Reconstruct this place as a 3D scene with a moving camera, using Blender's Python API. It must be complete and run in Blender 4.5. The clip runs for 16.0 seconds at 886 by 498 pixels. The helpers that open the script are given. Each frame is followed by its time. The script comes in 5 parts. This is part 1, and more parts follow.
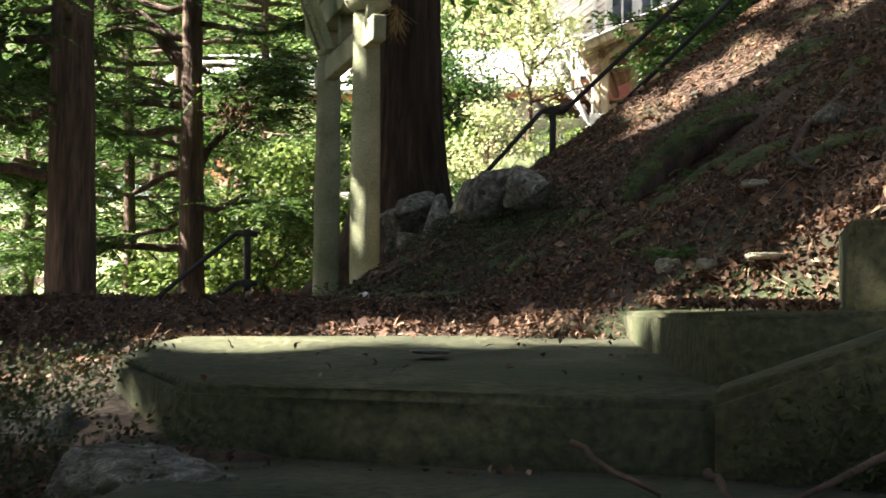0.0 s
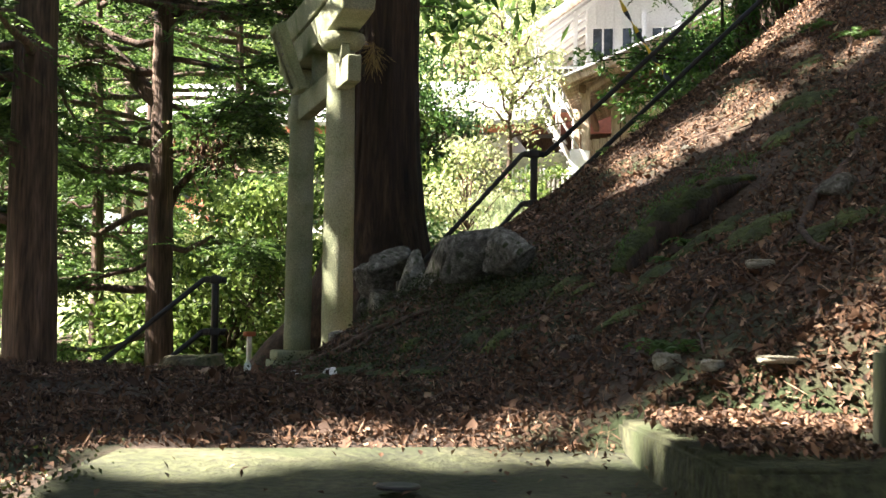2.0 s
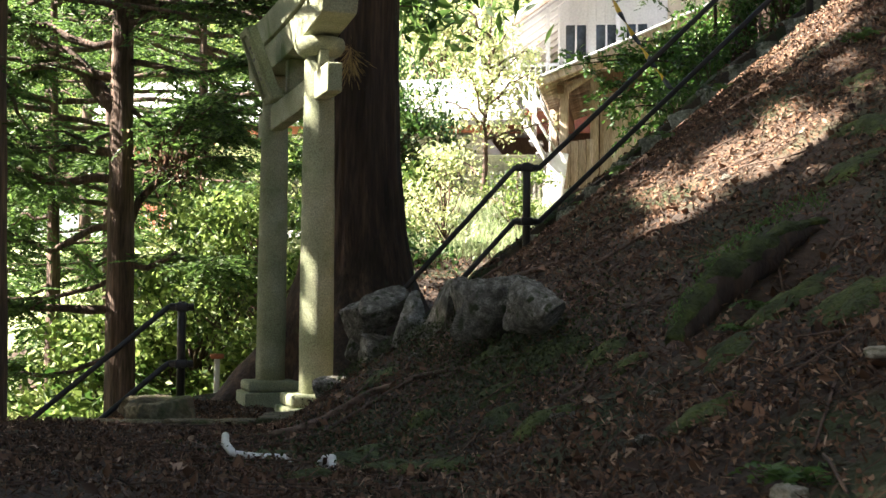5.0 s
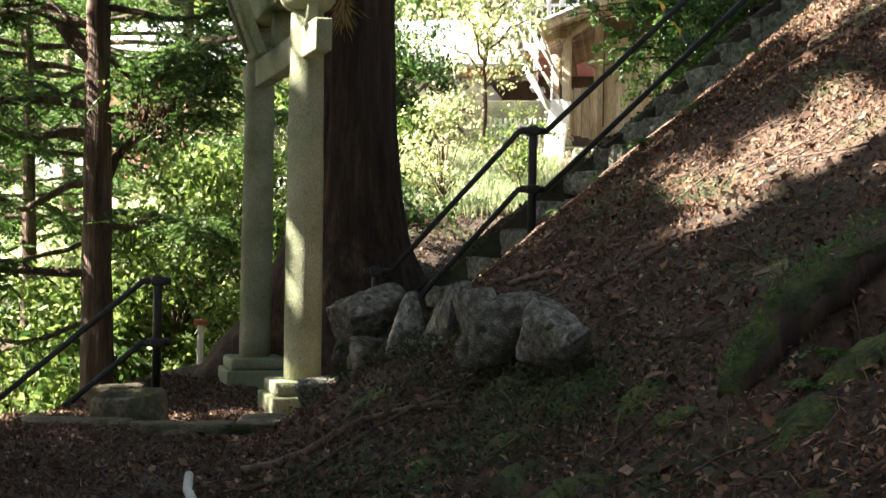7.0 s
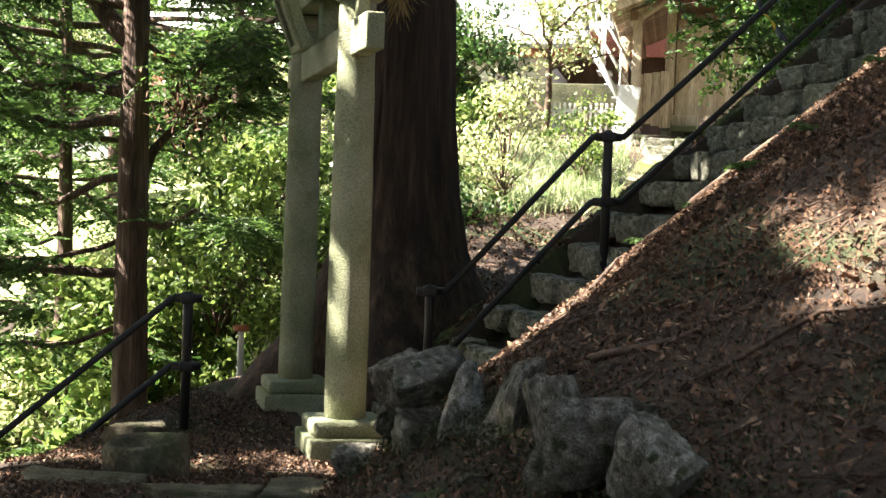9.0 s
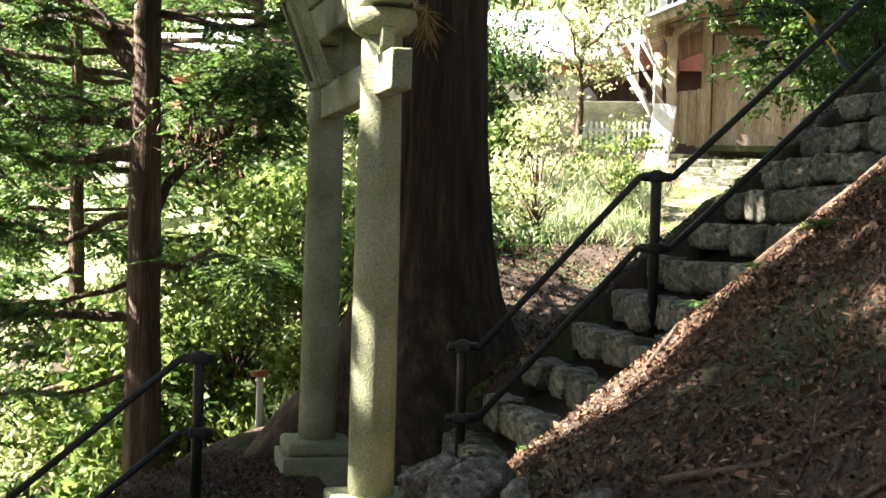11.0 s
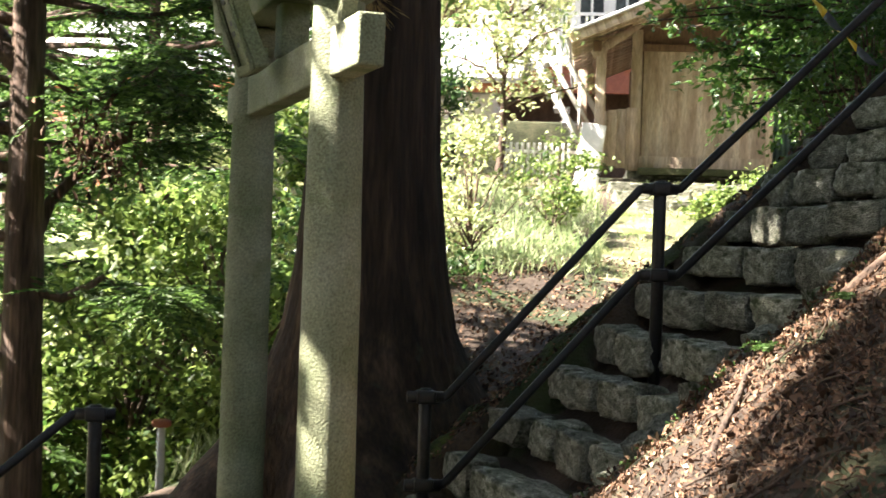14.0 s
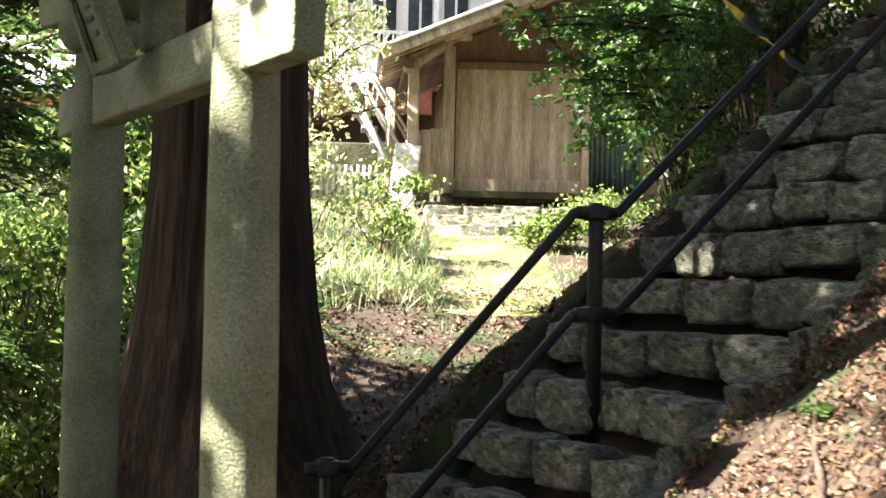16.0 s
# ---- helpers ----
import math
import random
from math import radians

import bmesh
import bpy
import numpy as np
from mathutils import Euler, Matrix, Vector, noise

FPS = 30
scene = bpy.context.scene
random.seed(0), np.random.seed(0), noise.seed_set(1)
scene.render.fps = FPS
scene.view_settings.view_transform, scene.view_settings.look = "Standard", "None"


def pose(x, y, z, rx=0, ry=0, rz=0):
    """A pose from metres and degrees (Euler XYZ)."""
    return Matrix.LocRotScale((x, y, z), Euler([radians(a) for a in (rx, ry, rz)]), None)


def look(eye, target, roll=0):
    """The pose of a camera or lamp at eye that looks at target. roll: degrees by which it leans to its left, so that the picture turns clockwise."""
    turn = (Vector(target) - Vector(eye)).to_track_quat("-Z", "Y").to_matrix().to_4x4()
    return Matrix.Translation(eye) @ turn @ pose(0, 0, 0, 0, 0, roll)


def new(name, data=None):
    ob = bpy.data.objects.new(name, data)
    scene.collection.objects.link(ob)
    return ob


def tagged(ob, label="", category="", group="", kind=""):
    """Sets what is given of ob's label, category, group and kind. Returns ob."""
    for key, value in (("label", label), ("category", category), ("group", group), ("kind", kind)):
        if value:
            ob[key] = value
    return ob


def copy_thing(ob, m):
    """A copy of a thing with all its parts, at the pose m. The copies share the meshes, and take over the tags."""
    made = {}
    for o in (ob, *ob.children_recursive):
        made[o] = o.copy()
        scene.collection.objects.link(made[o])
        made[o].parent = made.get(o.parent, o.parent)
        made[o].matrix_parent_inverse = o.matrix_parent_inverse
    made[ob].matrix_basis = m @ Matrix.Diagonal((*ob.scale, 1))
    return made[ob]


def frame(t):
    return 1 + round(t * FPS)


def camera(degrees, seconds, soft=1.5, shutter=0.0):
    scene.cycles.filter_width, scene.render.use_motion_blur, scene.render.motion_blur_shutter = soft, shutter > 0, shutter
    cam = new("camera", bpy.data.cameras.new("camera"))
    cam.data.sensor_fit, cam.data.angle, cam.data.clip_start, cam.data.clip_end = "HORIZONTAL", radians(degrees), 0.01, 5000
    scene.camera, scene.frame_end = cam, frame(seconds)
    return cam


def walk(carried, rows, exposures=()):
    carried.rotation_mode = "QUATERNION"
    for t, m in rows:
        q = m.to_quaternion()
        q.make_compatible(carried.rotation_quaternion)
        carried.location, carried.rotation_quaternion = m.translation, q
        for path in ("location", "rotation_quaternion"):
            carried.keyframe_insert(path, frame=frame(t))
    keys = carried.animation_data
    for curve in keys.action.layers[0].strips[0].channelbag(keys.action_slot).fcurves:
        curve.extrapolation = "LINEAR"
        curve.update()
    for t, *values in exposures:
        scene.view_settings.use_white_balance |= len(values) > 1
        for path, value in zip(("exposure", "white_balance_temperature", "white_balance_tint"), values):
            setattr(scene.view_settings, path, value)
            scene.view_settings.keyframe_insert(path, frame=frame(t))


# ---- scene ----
cam = camera(36.0, 16.0, shutter=0.5)
PATH = [
    (0, (1.067, -1.668, 0.36), (0.712, 0.299, 0.422), 0.6),
    (0.5, (1.038, -1.551, 0.402), (0.731, 0.424, 0.474), 0.7),
    (1, (1.026, -1.403, 0.454), (0.726, 0.573, 0.54), 0.8),
    (1.5, (1.023, -1.294, 0.554), (0.712, 0.679, 0.652), 0.8),
    (2, (0.998, -1.207, 0.567), (0.674, 0.764, 0.668), 0.9),
    (2.5, (0.908, -1.058, 0.652), (0.582, 0.912, 0.763), 0.6),
    (3, (0.851, -0.986, 0.737), (0.55, 0.987, 0.853), 0.2),
    (3.5, (0.813, -0.822, 0.752), (0.536, 1.156, 0.861), 0.1),
    (6, (0.522, 0.139, 0.984), (0.255, 2.12, 1.053), 0.7),
    (6.5, (0.493, 0.401, 1.066), (0.233, 2.384, 1.109), 0.7),
    (7, (0.494, 0.542, 1.164), (0.234, 2.525, 1.16), 1.0),
    (7.5, (0.476, 0.737, 1.174), (0.211, 2.719, 1.137), 1.5),
    (8, (0.406, 1.049, 1.252), (0.111, 3.027, 1.227), 1.8),
    (10.5, (0.175, 2.187, 1.736), (-0.196, 4.15, 1.643), 1.9),
    (11, (0.109, 2.374, 1.746), (-0.268, 4.338, 1.707), 1.7),
    (11.5, (0.092, 2.609, 1.771), (-0.277, 4.574, 1.743), 1.6),
    (12, (0.052, 2.805, 1.756), (-0.327, 4.768, 1.75), 1.9),
    (12.5, (-0.088, 3.071, 1.657), (-0.476, 5.033, 1.697), 2.4),
    (13, (-0.224, 3.337, 1.631), (-0.518, 5.315, 1.668), 2.1),
    (13.5, (-0.387, 3.637, 1.676), (-0.63, 5.622, 1.68), 1.9),
    (14, (-0.578, 3.923, 1.683), (-0.789, 5.912, 1.694), 1.9),
    (14.5, (-0.817, 4.178, 1.691), (-0.87, 6.176, 1.752), 1.6),
    (15, (-1.018, 4.515, 1.688), (-0.955, 6.513, 1.737), 1.4),
    (15.5, (-1.154, 4.795, 1.723), (-1.021, 6.79, 1.766), 1.1),
    (16, (-1.321, 5.115, 1.733), (-1.181, 7.109, 1.788), 1.1),
]
walk(cam, [(t, look(eye, target, roll)) for t, eye, target, roll in PATH], exposures=[(0, 3.05, 6800, 14), (3, 3.25, 6800, 14), (6, 3.25, 6800, 14), (12, 3.38, 6800, 14), (16, 3.27, 6700, 13)])

# ---- light ----
SUN_WAY = Vector((-0.70, -0.18, 0.68)).normalized()
world = bpy.data.worlds.new("world")
scene.world = world
world.use_nodes = True
wn = world.node_tree
sky = wn.nodes.new("ShaderNodeTexSky")
sky.sky_type, sky.sun_disc = "NISHITA", False
sky.dust_density, sky.ozone_density = 1.6, 0.3
sky.sun_elevation = math.asin(SUN_WAY.z)
sky.sun_rotation = math.atan2(SUN_WAY.x, SUN_WAY.y)
wn.links.new(sky.outputs[0], wn.nodes["Background"].inputs[0])
wn.nodes["Background"].inputs[1].default_value = 0.05
sun = new("sun", bpy.data.lights.new("sun", "SUN"))
sun.data.energy, sun.data.angle, sun.data.color = 5.0, radians(0.6), (1.0, 0.94, 0.84)
sun.matrix_world = look(SUN_WAY * 30, (0, 0, 0))

# ---- materials ----


def material(name, colours, scale=4.0, rough=0.85, bump=0.4, fine=30.0, stretch=(1, 1, 1), spread=0.0, metal=0.0, speck=None, grime=0.35):
    """Grain and stains at two scales, fine relief, and a little variation from object to object."""
    m = bpy.data.materials.new(name)
    m.use_nodes = True
    nt = m.node_tree
    nodes, links = nt.nodes, nt.links
    bsdf = nodes["Principled BSDF"]
    bsdf.inputs["Metallic"].default_value = metal
    co = nodes.new("ShaderNodeTexCoord")
    mp = nodes.new("ShaderNodeMapping")
    mp.inputs["Scale"].default_value = stretch
    links.new(co.outputs["Object"], mp.inputs["Vector"])
    big = nodes.new("ShaderNodeTexNoise")
    big.inputs["Scale"].default_value, big.inputs["Detail"].default_value = scale, 6
    small = nodes.new("ShaderNodeTexNoise")
    small.inputs["Scale"].default_value, small.inputs["Detail"].default_value = fine, 5
    for n in (big, small):
        links.new(mp.outputs[0], n.inputs["Vector"])
    ramp = nodes.new("ShaderNodeValToRGB")
    el = ramp.color_ramp.elements
    while len(el) < len(colours):
        el.new(0.5)
    for i, c in enumerate(colours):
        el[i].position = 0.28 + 0.44 * i / max(1, len(colours) - 1)
        el[i].color = (*c, 1)
    links.new(big.outputs["Fac"], ramp.inputs[0])
    mix = nodes.new("ShaderNodeMix")
    mix.data_type, mix.blend_type = "RGBA", "MULTIPLY"
    mix.inputs["Factor"].default_value = 1.0
    fr = nodes.new("ShaderNodeMapRange")
    fr.inputs["From Min"].default_value, fr.inputs["From Max"].default_value = 0.3, 0.7
    fr.inputs["To Min"].default_value, fr.inputs["To Max"].default_value = 1 - grime, 1 + grime
    links.new(small.outputs["Fac"], fr.inputs["Value"])
    comb = nodes.new("ShaderNodeCombineColor")
    for i in range(3):
        links.new(fr.outputs[0], comb.inputs[i])
    links.new(ramp.outputs[0], mix.inputs["A"])
    links.new(comb.outputs[0], mix.inputs["B"])
    out = mix.outputs["Result"]
    if speck:
        vn = nodes.new("ShaderNodeTexNoise")
        vn.inputs["Scale"].default_value, vn.inputs["Detail"].default_value = speck[1], 4
        links.new(co.outputs["Object"], vn.inputs["Vector"])
        sr = nodes.new("ShaderNodeMapRange")
        sr.inputs["From Min"].default_value, sr.inputs["From Max"].default_value = speck[2], speck[2] + 0.12
        links.new(vn.outputs["Fac"], sr.inputs["Value"])
        m2 = nodes.new("ShaderNodeMix")
        m2.data_type = "RGBA"
        m2.inputs["B"].default_value = (*speck[0], 1)
        links.new(sr.outputs[0], m2.inputs["Factor"])
        links.new(out, m2.inputs["A"])
        out = m2.outputs["Result"]
    if spread:
        oi = nodes.new("ShaderNodeObjectInfo")
        hs = nodes.new("ShaderNodeHueSaturation")
        vr = nodes.new("ShaderNodeMapRange")
        vr.inputs["To Min"].default_value, vr.inputs["To Max"].default_value = 1 - spread, 1 + spread
        links.new(oi.outputs["Random"], vr.inputs["Value"])
        links.new(vr.outputs[0], hs.inputs["Value"])
        links.new(out, hs.inputs["Color"])
        out = hs.outputs[0]
    links.new(out, bsdf.inputs["Base Color"])
    rr = nodes.new("ShaderNodeMapRange")
    rr.inputs["To Min"].default_value, rr.inputs["To Max"].default_value = max(0.05, rough - 0.15), min(1, rough + 0.15)
    links.new(small.outputs["Fac"], rr.inputs["Value"])
    links.new(rr.outputs[0], bsdf.inputs["Roughness"])
    bp = nodes.new("ShaderNodeBump")
    bp.inputs["Strength"].default_value, bp.inputs["Distance"].default_value = bump, 0.02
    links.new(small.outputs["Fac"], bp.inputs["Height"])
    links.new(bp.outputs[0], bsdf.inputs["Normal"])
    return m


def leaf_material(name, dark, light, through_light=0.5, rough=0.5, pale=None):
    """Leaves: colour by island, part of the light passes through."""
    m = bpy.data.materials.new(name)
    m.use_nodes = True
    nt = m.node_tree
    nodes, links = nt.nodes, nt.links
    bsdf, outp = nodes["Principled BSDF"], nodes["Material Output"]
    geo = nodes.new("ShaderNodeNewGeometry")
    ramp = nodes.new("ShaderNodeValToRGB")
    ramp.color_ramp.elements[0].color, ramp.color_ramp.elements[1].color = (*dark, 1), (*light, 1)
    if pale:
        ramp.color_ramp.elements[1].position = 0.86
        last = ramp.color_ramp.elements.new(1.0)
        last.color = (*pale, 1)
    links.new(geo.outputs["Random Per Island"], ramp.inputs[0])
    links.new(ramp.outputs[0], bsdf.inputs["Base Color"])
    bsdf.inputs["Roughness"].default_value = rough
    if through_light:
        tr = nodes.new("ShaderNodeBsdfTranslucent")
        links.new(ramp.outputs[0], tr.inputs["Color"])
        mx = nodes.new("ShaderNodeMixShader")
        mx.inputs[0].default_value = through_light
        links.new(bsdf.outputs[0], mx.inputs[1])
        links.new(tr.outputs[0], mx.inputs[2])
        links.new(mx.outputs[0], outp.inputs["Surface"])
    return m


M_SOIL = material("leaf_mould_soil", [(0.016, 0.01, 0.006), (0.04, 0.025, 0.015), (0.07, 0.046, 0.03)], 1.6, 0.95, 1.0, 40, speck=((0.022, 0.036, 0.008), 1.3, 0.52))
M_LITTER = leaf_material("dead_leaves", (0.014, 0.007, 0.004), (0.165, 0.088, 0.049), 0.0, 0.9, pale=(0.36, 0.25, 0.17))
M_TORII = material("weathered_granite", [(0.155, 0.185, 0.1), (0.255, 0.275, 0.17), (0.36, 0.365, 0.265)], 2.2, 0.9, 0.6, 90, grime=0.35, speck=((0.13, 0.17, 0.07), 3.0, 0.58))
M_STONE = material("step_stone", [(0.055, 0.058, 0.038), (0.175, 0.178, 0.135), (0.39, 0.39, 0.325)], 5, 0.95, 1.0, 24, spread=0.35, grime=0.55, speck=((0.03, 0.04, 0.014), 4, 0.55))
M_ROCK = material("lichen_rock", [(0.05, 0.048, 0.036), (0.16, 0.153, 0.122), (0.38, 0.37, 0.32)], 7, 0.95, 1.0, 46, spread=0.3, grime=0.65, speck=((0.035, 0.048, 0.014), 6, 0.55))
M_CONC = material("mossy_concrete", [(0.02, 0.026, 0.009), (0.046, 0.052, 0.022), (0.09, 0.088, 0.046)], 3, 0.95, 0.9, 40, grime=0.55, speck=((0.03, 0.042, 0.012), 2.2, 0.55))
M_BARK = material("cedar_bark", [(0.012, 0.008, 0.006), (0.045, 0.028, 0.019), (0.1, 0.062, 0.042)], 9, 0.95, 1.0, 44, stretch=(1, 1, 0.08), grime=0.5, speck=((0.07, 0.072, 0.05), 5.5, 0.66))
M_BARK_RED = material("red_cypress_bark", [(0.038, 0.026, 0.019), (0.092, 0.059, 0.043), (0.165, 0.11, 0.08)], 9, 0.95, 1.0, 45, stretch=(1, 1, 0.1), grime=0.6)
M_KERB = material("brown_kerb_stone", [(0.035, 0.032, 0.016), (0.09, 0.08, 0.045), (0.17, 0.155, 0.1)], 5, 0.95, 1.0, 34, spread=0.25, grime=0.5, speck=((0.04, 0.055, 0.014), 3.5, 0.55))
M_IRON = material("black_painted_pipe", [(0.012, 0.012, 0.013), (0.02, 0.02, 0.022), (0.035, 0.03, 0.028)], 8, 0.38, 0.15, 80, grime=0.2)
M_IRON.node_tree.nodes["Principled BSDF"].inputs["Specular IOR Level"].default_value = 0.3
M_MOSS = material("moss", [(0.012, 0.018, 0.004), (0.034, 0.05, 0.009), (0.085, 0.11, 0.02)], 9, 1.0, 1.0, 60)
M_ROOT = material("bare_root", [(0.05, 0.032, 0.022), (0.13, 0.085, 0.06)], 9, 0.9, 0.8, 40, spread=0.3)
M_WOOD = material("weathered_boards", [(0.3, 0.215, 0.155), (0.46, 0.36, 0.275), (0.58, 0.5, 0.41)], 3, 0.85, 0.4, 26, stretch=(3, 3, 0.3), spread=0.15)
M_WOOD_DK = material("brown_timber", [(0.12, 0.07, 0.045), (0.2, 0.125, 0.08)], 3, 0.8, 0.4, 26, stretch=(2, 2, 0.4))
M_WHITE = material("white_boarding", [(0.7, 0.7, 0.69), (0.8, 0.8, 0.79)], 1.2, 0.7, 0.1, 20, grime=0.1)
M_CREAM = material("cream_render", [(0.55, 0.47, 0.37), (0.65, 0.57, 0.46)], 1.5, 0.9, 0.2, 30, grime=0.1)
M_ROOF = material("grey_metal_roof", [(0.32, 0.32, 0.33), (0.45, 0.45, 0.45)], 1.5, 0.45, 0.1, 12, grime=0.15)
M_RED = material("rust_red_boarding", [(0.32, 0.1, 0.06), (0.44, 0.16, 0.09)], 2, 0.8, 0.3, 15, grime=0.2)
M_BLUE = material("blue_corrugated_sheet", [(0.09, 0.16, 0.19), (0.15, 0.23, 0.26)], 2, 0.6, 0.2, 14)
M_YELLOW = material("yellow_tape", [(0.75, 0.45, 0.02), (0.85, 0.55, 0.04)], 3, 0.5, 0.1, 20, grime=0.1)
M_BLACK = material("black_tape", [(0.015, 0.015, 0.015), (0.03, 0.03, 0.03)], 3, 0.5, 0.1, 20, grime=0.1)
M_HOSE = material("pale_vinyl_hose", [(0.5, 0.5, 0.48), (0.65, 0.65, 0.62)], 6, 0.4, 0.1, 30, grime=0.15)
M_GLASS = material("dark_window", [(0.03, 0.035, 0.04), (0.06, 0.07, 0.08)], 1, 0.15, 0.0, 10)
M_PALE = material("pale_flat_stone", [(0.2, 0.19, 0.13), (0.36, 0.34, 0.26), (0.48, 0.46, 0.38)], 7, 0.9, 0.6, 40)
M_LAWN = material("sunny_turf", [(0.16, 0.2, 0.07), (0.28, 0.33, 0.14), (0.4, 0.38, 0.24)], 1.1, 0.95, 1.0, 22, grime=0.4)
L_CEDAR = leaf_material("cypress_spray", (0.022, 0.055, 0.014), (0.125, 0.22, 0.05), 0.5)
L_BROAD = leaf_material("broad_leaves", (0.03, 0.08, 0.016), (0.28, 0.37, 0.1), 0.55)
L_DARK = leaf_material("evergreen_leaves", (0.018, 0.05, 0.012), (0.065, 0.14, 0.03), 0.35, 0.45)
L_SHRUB = leaf_material("glossy_shrub_leaves", (0.025, 0.08, 0.016), (0.11, 0.21, 0.04), 0.45, 0.4)
L_MOSSY = leaf_material("creeping_leaves", (0.012, 0.02, 0.004), (0.05, 0.072, 0.016), 0.2, 0.7)
L_YELLOW = leaf_material("turning_leaves", (0.24, 0.34, 0.13), (0.58, 0.57, 0.31), 0.6)
L_STRAW = leaf_material("straw", (0.3, 0.2, 0.07), (0.5, 0.36, 0.14), 0.3)
L_RED = leaf_material("red_leaves", (0.4, 0.03, 0.015), (0.6, 0.09, 0.03), 0.45)
L_GRASS = leaf_material("grass_blades", (0.17, 0.26, 0.1), (0.46, 0.52, 0.29), 0.45)
L_FERN = leaf_material("fern_green", (0.045, 0.11, 0.022), (0.11, 0.2, 0.05), 0.4)

# ---- helpers of the place ----
rng = np.random.default_rng(7)


def solid(name, verts, faces, mat, parent=None, label="", smooth=True):
    me = bpy.data.meshes.new(name)
    me.from_pydata([tuple(v) for v in verts], [], [tuple(f) for f in faces])
    me.materials.append(mat)
    if smooth:
        me.shade_smooth()
    ob = new(name, me)
    if parent is not None:
        ob.parent = parent
    if label:
        ob["label"] = label
    return ob


def part(name, bm, mat, parent=None, label="", smooth=True):
    me = bpy.data.meshes.new(name)
    bm.normal_update()
    bm.to_mesh(me)
    bm.free()
    me.materials.append(mat)
    if smooth:
        me.shade_smooth()
    ob = new(name, me)
    if parent is not None:
        ob.parent = parent
    if label:
        ob["label"] = label
    return ob


def base(name, x, y, z, label, category, group="", kind="", turn=0.0):
    e = new(name)
    e.empty_display_size = 0.1
    e.matrix_world = pose(x, y, z, 0, 0, turn)
    return tagged(e, label, category, group, kind)


def box(sx, sy, sz, bevel=0.01, at=(0, 0, 0), wobble=0.0, cuts=0, turn=None, seed=0):
    """A box with its middle at `at`, bevelled edges, and worn unevenness."""
    bm = bmesh.new()
    bmesh.ops.create_cube(bm, size=1)
    bmesh.ops.scale(bm, vec=(sx, sy, sz), verts=bm.verts)
    if cuts:
        bmesh.ops.subdivide_edges(bm, edges=bm.edges[:], cuts=cuts, use_grid_fill=True)
    if bevel:
        sharp = [e for e in bm.edges if e.calc_face_angle(0) > 0.5]
        bmesh.ops.bevel(bm, geom=sharp, offset=bevel, segments=2, profile=0.6, affect="EDGES")
    if wobble:
        for v in bm.verts:
            v.co += noise.noise_vector(v.co * 3.1 + Vector((seed * 7.3, 0, 0))) * wobble
    if turn is not None:
        bmesh.ops.transform(bm, matrix=turn, verts=bm.verts)
    bmesh.ops.translate(bm, vec=at, verts=bm.verts)
    return bm


def lathe(rings, segments=24, wobble=0.0, seed=0):
    """A turned shape from (radius, height) rings, closed at both ends."""
    bm = bmesh.new()
    loops = []
    for r, h in rings:
        loop = []
        for i in range(segments):
            a = 2 * math.pi * i / segments
            p = Vector((r * math.cos(a), r * math.sin(a), h))
            if wobble:
                p += noise.noise_vector(p * 4 + Vector((seed, 0, 0))) * wobble
            loop.append(bm.verts.new(p))
        loops.append(loop)
    for a, b in zip(loops, loops[1:]):
        for i in range(segments):
            j = (i + 1) % segments
            bm.faces.new((a[i], a[j], b[j], b[i]))
    bm.faces.new(reversed(loops[0]))
    bm.faces.new(loops[-1])
    return bm


def tube(points, radii, segments=8, rough=0.0, seed=0, bm=None, lobes=0, lobe=0.0):
    """A round limb along a line of points, with its own radius at each."""
    bm = bm or bmesh.new()
    pts = [Vector(p) for p in points]
    loops, side = [], None
    for i, p in enumerate(pts):
        way = (pts[min(i + 1, len(pts) - 1)] - pts[max(i - 1, 0)]).normalized()
        if side is None:
            side = way.orthogonal().normalized()
        side = (side - way * side.dot(way)).normalized()
        other = way.cross(side)
        r = radii[i] if hasattr(radii, "__len__") else radii
        loop = []
        for k in range(segments):
            a = 2 * math.pi * k / segments
            rr = r
            if rough:
                rr *= 1 + rough * noise.noise(Vector((math.cos(a) * 2 + seed, math.sin(a) * 2, i * 0.7)))
            if lobes:
                rr *= 1 + lobe * math.cos(lobes * a + seed)
            loop.append(bm.verts.new(p + (side * math.cos(a) + other * math.sin(a)) * rr))
        loops.append(loop)
    for a, b in zip(loops, loops[1:]):
        for k in range(segments):
            j = (k + 1) % segments
            bm.faces.new((a[k], a[j], b[j], b[k]))
    bm.faces.new(reversed(loops[0]))
    bm.faces.new(loops[-1])
    return bm


def wander(start, end, steps, amount, seed, sag=0.0):
    """A crooked line between two places."""
    a, b = Vector(start), Vector(end)
    out = []
    for i in range(steps + 1):
        f = i / steps
        p = a.lerp(b, f) + noise.noise_vector(Vector((f * 3.1 + seed * 5.7, seed, 0.3))) * amount * math.sin(math.pi * min(1, f * 1.2 if f < 0.8 else 0.96))
        p.z -= sag * 4 * f * (1 - f)
        out.append(p)
    return out


